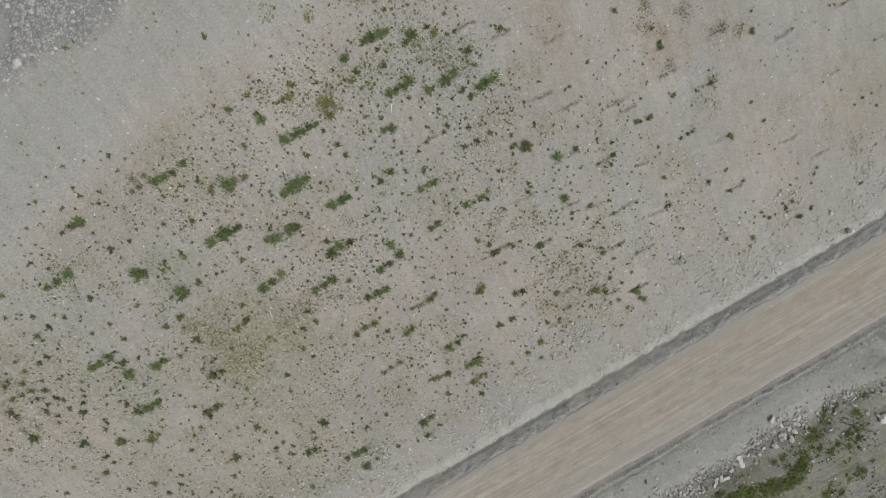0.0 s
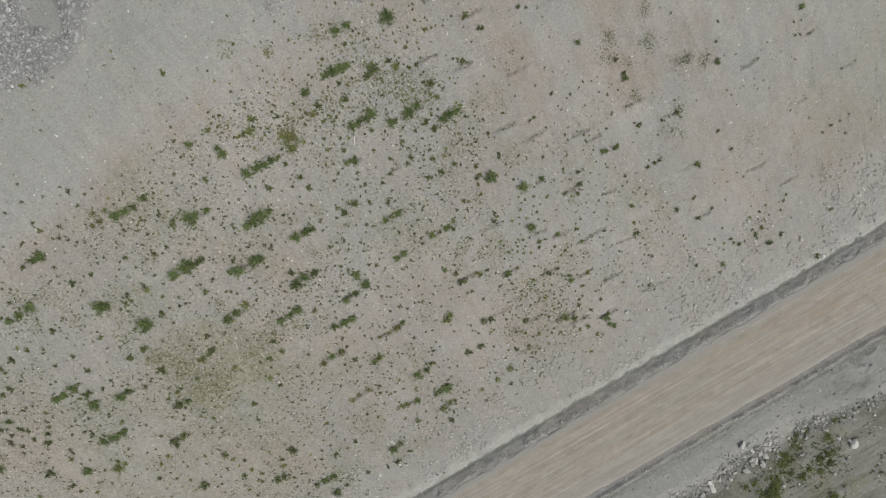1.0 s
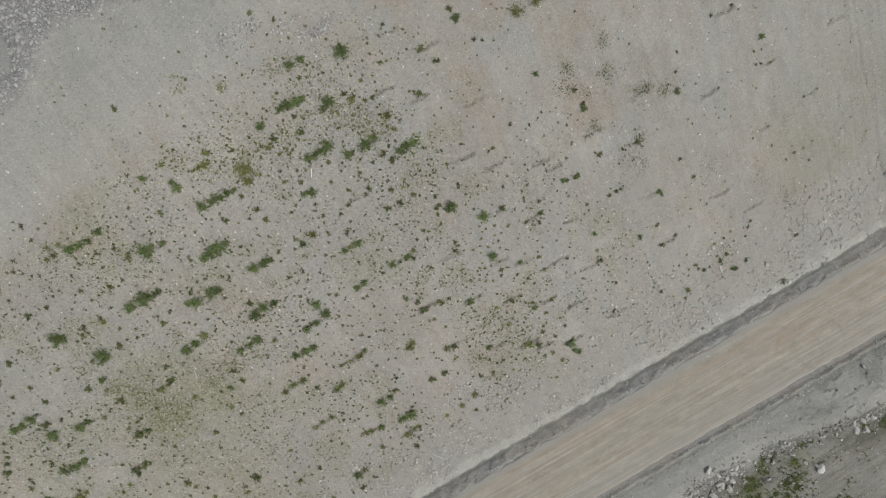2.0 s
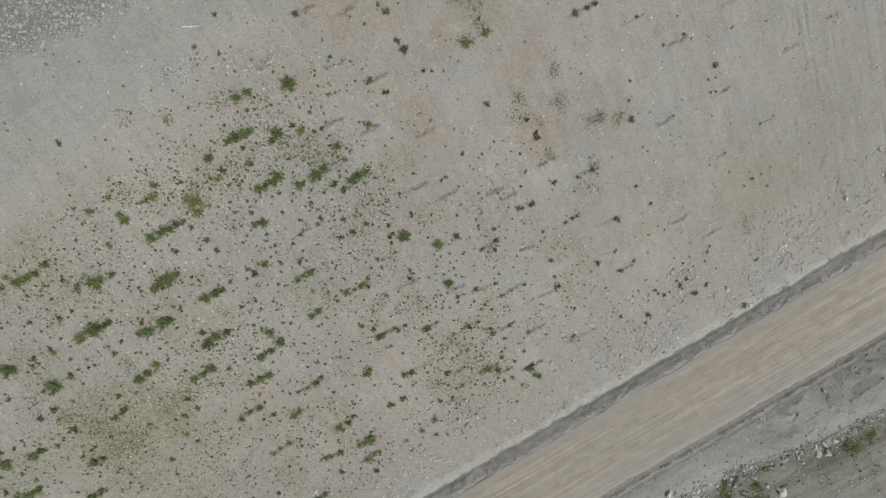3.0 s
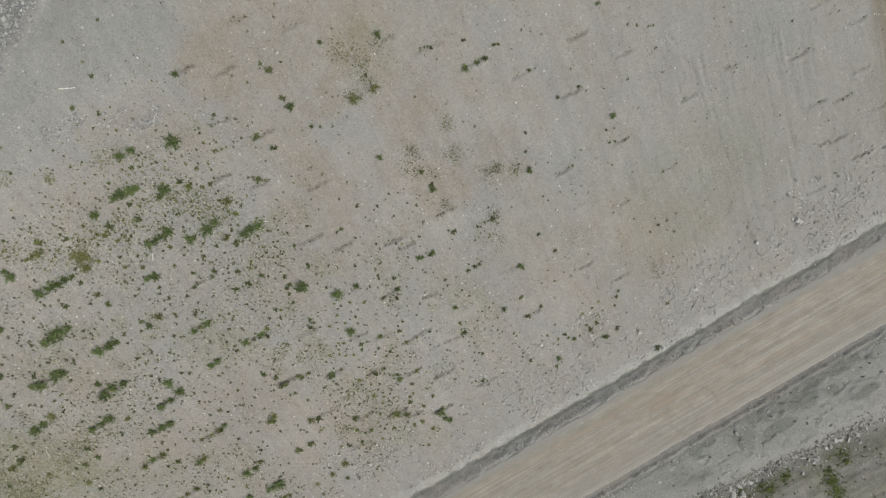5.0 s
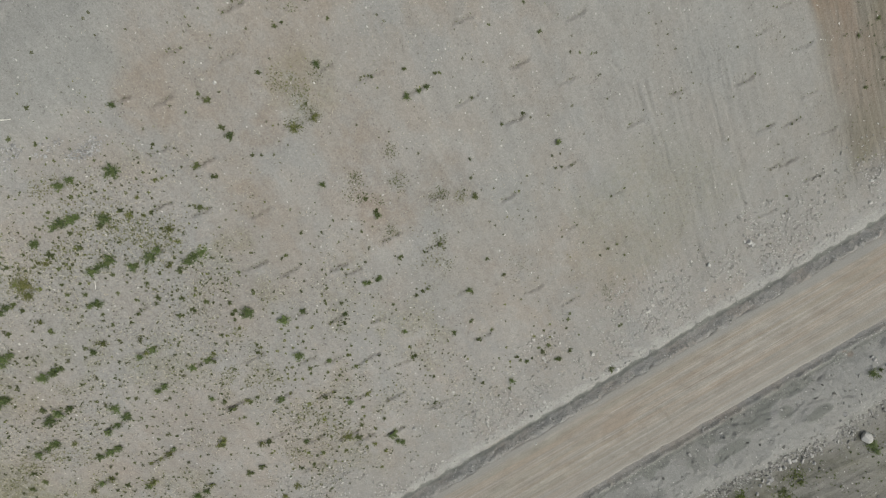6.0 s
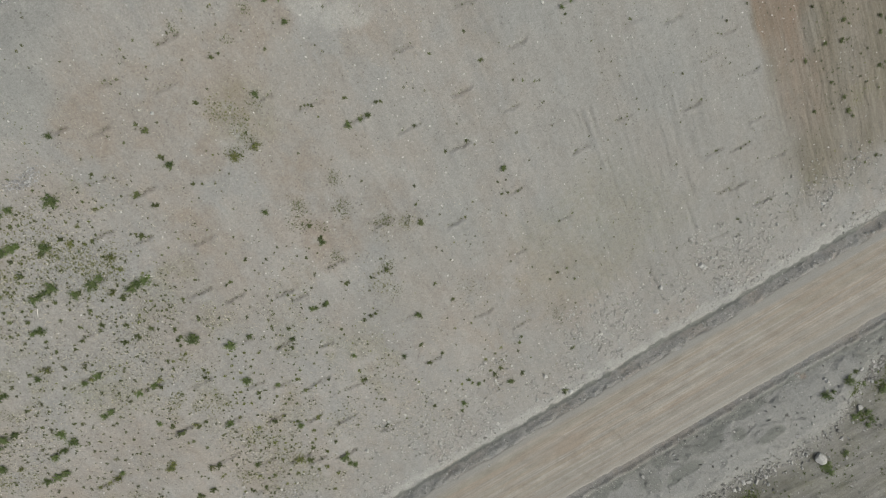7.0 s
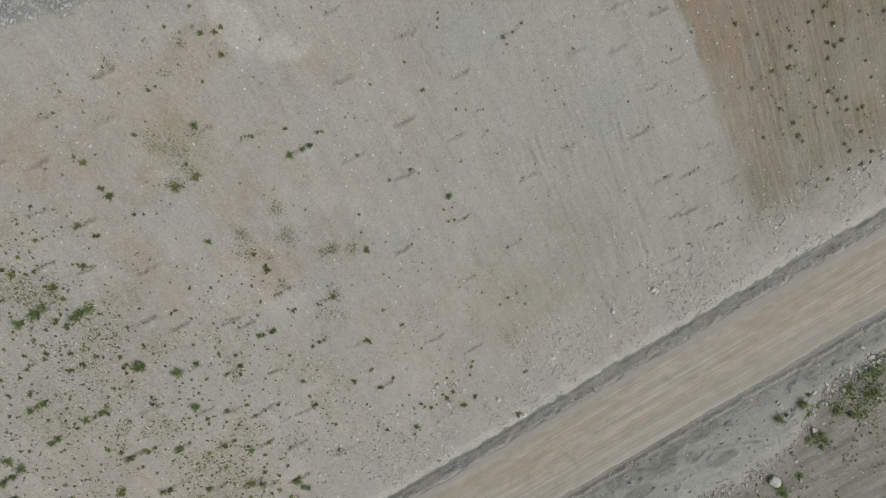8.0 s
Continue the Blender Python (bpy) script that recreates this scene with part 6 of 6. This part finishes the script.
plant_haze([
    (-37.15, 4.05, 1.89), (-36.63, 6.26, 2.31), (-35.51, 7.96, 1.82), (-26.37, 11.73, 1.49), (-26.16, 13.66, 1.72), (-24.51, 12.69, 1.74),
    (-24.02, 10.32, 1.51), (-22.17, 7.59, 1.82), (-21.29, 4.77, 1.88), (-20.34, 0.47, 1.96), (-20.16, 3.47, 1.90), (-20.09, 2.20, 2.41),
    (-18.55, 0.59, 1.96), (-17.30, 15.88, 1.26), (-14.69, 1.23, 1.95), (-13.14, 13.14, 1.04), (-12.63, 1.76, 1.94), (-10.99, 2.51, 1.92),
    (-10.10, 1.39, 1.46), (-8.51, 0.42, 1.97), (-6.11, 17.02, 2.11), (-4.23, 15.46, 2.58), (-2.84, 13.82, 1.75), (-2.54, 21.04, 1.22),
    (-2.07, 15.21, 2.60), (-2.04, 14.42, 2.00), (-1.20, 14.80, 1.30), (-0.21, 15.15, 1.74), (-0.08, 19.75, 0.83), (1.19, 13.87, 2.21),
    (1.94, 15.03, 1.31), (3.54, 13.05, 1.78),
])
plant_haze([
    (3.60, 19.15, 1.26), (3.80, 15.38, 2.63), (4.02, 17.24, 2.15), (4.85, 19.16, 1.69), (5.52, -9.32, 2.15), (5.64, 0.24, 1.99),
    (5.86, 14.71, 1.76), (6.20, 17.46, 2.58), (6.35, 15.43, 2.19), (6.79, 11.22, 2.27), (7.10, 13.99, 2.22), (7.12, 13.04, 2.23),
    (7.42, -1.89, 2.53), (7.72, 13.72, 1.77), (8.02, 12.47, 1.79), (8.59, 3.08, 1.46), (8.69, 11.67, 1.81), (9.09, -7.01, 2.63),
    (9.33, 12.49, 1.16), (9.82, 12.94, 1.79), (10.33, -9.63, 2.15), (23.46, 17.67, 1.70), (23.99, 16.15, 2.16), (26.41, 0.15, 1.99),
    (31.19, 3.45, 1.16),
])
plant_bank([
    (19.81, -37.69, 1.75), (21.69, -36.74, 2.34), (22.23, -41.85, 2.34), (23.57, -35.79, 2.34), (24.24, -38.23, 2.34), (25.45, -34.84, 1.75),
    (25.65, -41.79, 1.76), (26.48, -37.83, 2.92), (28.44, -37.95, 2.34), (36.62, -36.28, 1.40), (39.31, -37.51, 2.34), (41.41, -37.37, 1.75),
    (44.99, -41.85, 2.34), (45.34, -40.00, 2.93), (47.50, -38.53, 2.34), (55.89, -39.56, 1.41), (61.87, -36.82, 1.41), (62.08, -33.59, 1.74),
    (65.27, -35.04, 2.36), (67.05, -36.76, 2.36), (67.17, -34.09, 2.94), (69.45, -36.11, 2.95), (70.08, -33.73, 3.53), (71.42, -33.13, 2.35),
])
lay_rocks([
    (-18.95, 25.11, 0.39), (-18.56, 25.23, 0.62), (-17.95, 25.44, 0.35), (-17.17, 28.74, 0.38), (-16.36, 24.87, 0.42), (-15.98, 24.96, 0.27),
    (-15.58, 18.68, 0.20), (-14.65, 20.09, 0.16), (0.35, 25.45, 0.24), (1.02, 27.17, 0.31), (2.77, 27.50, 0.35), (3.99, 28.34, 0.35),
    (4.34, 29.21, 0.46), (8.45, 26.49, 0.35), (8.60, -33.68, 0.58), (8.85, -34.32, 0.52), (9.75, -33.71, 0.46), (10.78, -35.14, 0.47),
    (10.81, -33.67, 0.46), (12.05, -32.58, 0.52), (12.14, -35.11, 0.58), (12.58, -34.69, 0.58), (12.97, -34.84, 0.82), (14.99, -34.14, 0.70),
    (15.46, -34.60, 0.82), (15.51, -33.51, 0.58), (16.34, -13.52, 0.50), (17.28, -33.31, 0.46), (18.33, -33.27, 0.46), (19.09, 19.50, 0.38),
    (19.69, -34.89, 0.58), (20.12, -31.40, 0.91),
])
lay_rocks([
    (20.55, -33.87, 0.82), (21.39, -34.86, 0.70), (21.59, -33.79, 0.82), (23.79, -33.24, 0.70), (24.96, -33.88, 0.41), (25.84, -21.43, 0.34),
    (25.93, -15.88, 0.34), (28.50, -33.83, 0.41), (29.49, -36.65, 0.64), (30.27, -37.30, 0.58), (30.53, -37.80, 1.05), (32.06, -34.93, 0.41),
    (33.38, -18.09, 0.51), (33.64, -34.79, 0.41), (33.65, -35.57, 0.47), (33.87, -36.39, 0.41), (35.23, -16.24, 0.62), (35.63, -36.25, 0.94),
    (35.70, -35.32, 0.52), (36.06, 12.11, 0.18), (36.52, -36.70, 0.88), (36.61, -35.51, 0.70), (36.75, -19.17, 0.57), (36.87, 9.24, 0.19),
    (37.80, -35.93, 0.58), (43.08, -38.00, 0.53), (43.76, -37.37, 0.53), (44.30, -37.00, 0.47), (45.02, -37.28, 0.76), (46.25, -36.40, 0.47),
    (46.40, -36.86, 0.53), (47.31, -35.63, 0.52),
])
lay_rocks([
    (48.10, -36.83, 0.58), (48.15, -16.24, 0.68), (48.87, -37.28, 0.53), (49.39, 13.00, 0.36), (49.50, -14.12, 0.50), (49.75, -38.13, 0.47),
    (49.92, -37.21, 0.58), (52.01, -37.98, 0.35), (53.04, -37.34, 0.41), (53.67, -38.40, 0.41), (53.99, -14.14, 0.67), (54.21, -14.48, 0.67),
    (54.32, -34.23, 0.51), (54.70, -37.42, 0.47), (55.30, -14.06, 0.39), (55.81, -38.48, 1.24), (56.12, -8.25, 0.21), (56.18, -33.85, 0.34),
    (59.51, -30.63, 0.40), (59.61, -31.01, 0.57), (62.02, -35.94, 0.88), (62.64, -14.49, 0.39), (63.22, -31.66, 0.51), (65.12, -31.99, 0.46),
    (65.32, -32.81, 0.59), (67.10, -17.06, 0.57), (67.77, -15.04, 0.51), (69.74, -30.15, 0.46), (70.12, -31.09, 0.52), (70.53, -31.94, 0.87),
    (71.34, -32.95, 0.53),
])
lay_rocks([
    (20.80, -34.10, 0.95), (21.30, -35.00, 0.88), (19.50, -34.70, 0.85), (20.90, -32.90, 0.60), (23.00, -33.30, 0.62), (22.30, -33.65, 0.72), (20.30, -34.45, 0.62),
    (21.95, -34.40, 0.70), (22.65, -33.95, 0.62), (15.50, -34.40, 0.95), (15.50, -33.60, 0.72), (16.50, -34.05, 0.60), (14.30, -34.60, 0.72), (13.50, -35.05, 0.82),
    (18.40, -34.35, 0.52), (17.60, -34.65, 0.60), (24.40, -33.20, 0.50), (46.90, -36.90, 0.60), (47.60, -36.50, 0.72), (44.60, -37.50, 0.55),
])
lay_sticks([
    (-15.29, 2.80, -15.51, 2.22), (-2.94, -15.88, -2.27, -17.06), (2.21, 11.98, 1.88, 11.45), (4.70, 24.02, 5.62, 23.60), (10.64, 10.11, 11.26, 9.79),
])

def small_weeds(name, label, seed, count, box, weight, sizes, mat, patches=(), rows=None):
    """Tiny weeds past counting, each a rosette of leaves, as one mesh."""
    x, y, rng = scatter(seed, count, box, weight)
    for cx, cy, width in patches:
        k = int(30 + 70 * width)
        x = np.concatenate([x, cx + 0.30 * width * rng.normal(size=k)])
        y = np.concatenate([y, cy + 0.30 * width * rng.normal(size=k)])
    if rows is not None:
        x, y = rows[:, 0], rows[:, 1]
    n, leaves = len(x), 6
    size = sizes[0] * (sizes[1] / sizes[0]) ** (rng.rand(n) ** 2.0)
    a = (2 * math.pi * np.arange(leaves) / leaves)[None] + rng.uniform(0, 6.28, (n, 1)) + rng.uniform(-0.35, 0.35, (n, leaves))
    r, up = rng.uniform(0.3, 0.62, (n, leaves)), rng.uniform(0.06, 0.5, (n, leaves))
    out = np.stack([np.cos(a), np.sin(a)], -1)
    side = np.stack([-np.sin(a), np.cos(a)], -1) * rng.uniform(0.10, 0.20, (n, leaves, 1))
    tip = np.concatenate([out * r[..., None], up[..., None]], -1)
    half = np.concatenate([out * 0.5 * r[..., None], 0.62 * up[..., None]], -1)
    side = np.concatenate([side, np.zeros((n, leaves, 1))], -1)
    leaf = np.stack([np.zeros_like(tip), half - side, tip, half + side], 2) * size[:, None, None, None]
    z = terrain(x, y)
    rise = (terrain(x, y + 0.2) - terrain(x, y - 0.2)) / 0.4
    leaf[..., 2] += leaf[..., 1] * np.clip(rise, -0.6, 0.6)[:, None, None]
    verts = (leaf + np.stack([x, y, z - 0.01], -1)[:, None, None]).reshape(-1, 3)
    mesh = bpy.data.meshes.new(name)
    fill_mesh(mesh, verts, np.arange(len(verts)).reshape(-1, 4), flat=True)
    mesh.materials.append(mat)
    return tagged(new(name, mesh), label, "weeds", kind="stuff")


def south_density(x, y):
    return (1 - 0.75 * smooth(31, 37, x) * smooth(66, 60, x)) * smooth(-0.4, -1.8, y - bank_line(x)) * smooth(0.36, 0.72, 0.5 * value_noise(x / 4.5 + 3, y / 4.5) + 0.5 * value_noise(x / 1.3, y / 1.3))


def mat_density(x, y):
    """Thick within the green mats."""
    return sum(spot(x, y, *oval) for oval in MOSS).clip(0, 1) * (0.3 + 0.7 * value_noise(x / 0.6, y / 0.6))


rows = np.array([(sx + u * length, sy - 0.09 * u * length) for sx, sy, length in SCOOPS for u in (-0.42, -0.3, -0.16, 0.02, 0.15, 0.27, 0.4)])
rows = rows + np.random.RandomState(31).normal(0, 0.09, rows.shape)
rows = rows[np.random.RandomState(32).rand(len(rows)) < 0.62]
small_weeds("low_weeds", "low dark weeds scattered over the gravel slope", 21, 82000, (-48, 90, -18, 36), weed_density, (0.06, 0.30), leaf_dry)
small_weeds("olive_weeds", "tiny olive weeds scattered over the gravel slope", 26, 80000, (-48, 90, -18, 36), lambda x, y: 0.6 * weed_density(x, y) * smooth(-0.1, 0.4, fbm(x + 3, y + 90, 5.5, 4)), (0.06, 0.24), leaf_olive)
small_weeds("scoop_weeds", "tiny dark weeds lined up in the planting scoops", 25, 1, (-48, -47, 0, 1), lambda x, y: x * 0, (0.12, 0.32), leaf_dark, (), rows)
small_weeds("weed_patches", "crowded small green weeds in loose patches", 22, 1, (-48, -47, 0, 1), lambda x, y: x * 0, (0.05, 0.15), leaf_dry, PATCHES[::2])
small_weeds("olive_haze", "tiny yellowish olive weeds crowding the gravel", 30, 1, (-48, -47, 0, 1), lambda x, y: x * 0, (0.06, 0.22), leaf_haze, [spot_ for spot_ in HAZE for _ in range(2 if -22 < spot_[0] < -12 and spot_[1] < 5 else 1)])
small_weeds("bank_bushes", "crowded low green weeds below the road fill", 33, 1, (-48, -47, 0, 1), lambda x, y: x * 0, (0.10, 0.32), leaf_moss, [(bx, by, 0.8 * bw) for bx, by, bw in BANK])
small_weeds("dark_weed_patches", "crowded small dark weeds in loose patches", 23, 1, (-48, -47, 0, 1), lambda x, y: x * 0, (0.05, 0.16), leaf_dark, PATCHES[1::2])
small_weeds("bank_weeds", "patchy low weeds on the ground below the fill", 24, 36000, (-10, 86, -50, -31), south_density, (0.07, 0.34), leaf_moss)
small_weeds("bank_mat", "thick green mats of low plants below the fill", 27, 40000, (8, 34, -42, -34), mat_density, (0.09, 0.30), leaf_moss)
small_weeds("upper_weeds", "small dark weeds dotted below the crest", 36, 1500, (-30, 12, 13, 23.5), lambda x, y: 0.6 * smooth(1.5, -0.5, y - bare_line(x)) * smooth(0.3, 0.6, value_noise(x / 3 + 5, y / 3)), (0.10, 0.27), leaf_dark)
small_weeds("dotted_weeds", "dark weed tufts dotted evenly over the slope", 28, 3000, (-40, 28, -15, 14), lambda x, y: 0.75 * smooth(-30, 0, x) * smooth(27, 17, x + 0.3 * y) * smooth(0.25, 0.6, value_noise(x / 4 + 11, y / 4)), (0.15, 0.34), leaf_dark)


def straw_litter(name, label, seed, count, box, weight):
    """Dead pale stalks lying among the weeds, as one mesh of thin folded blades."""
    x, y, rng = scatter(seed, count, box, weight)
    n = len(x)
    a, half = rng.uniform(0, 6.28, n), rng.uniform(0.05, 0.16, n)
    out, side = np.stack([np.cos(a), np.sin(a)], -1) * half[:, None], np.stack([-np.sin(a), np.cos(a)], -1) * 0.014
    centre = np.stack([x, y], -1)
    flat = np.stack([centre - out, centre - side, centre + out, centre + side], 1)
    lift = np.array([0.02, 0.05, 0.03, 0.05])[None]
    verts = np.concatenate([flat, (terrain(flat[..., 0], flat[..., 1]) + lift)[..., None]], -1).reshape(-1, 3)
    mesh = bpy.data.meshes.new(name)
    fill_mesh(mesh, verts, np.arange(4 * n).reshape(-1, 4), flat=True)
    mesh.materials.append(straw)
    return tagged(new(name, mesh), label, "straw", kind="stuff")


straw_litter("straw_litter", "dead pale stalks lying between the weeds", 29, 90000, (-46, 40, -17, 26), lambda x, y: weed_density(x, y) + 0.9 * spot(x, y, -18.5, 2.0, 6.5, 4.5) + 0.9 * spot(x, y, -3.0, 14.5, 2.6, 2.6))
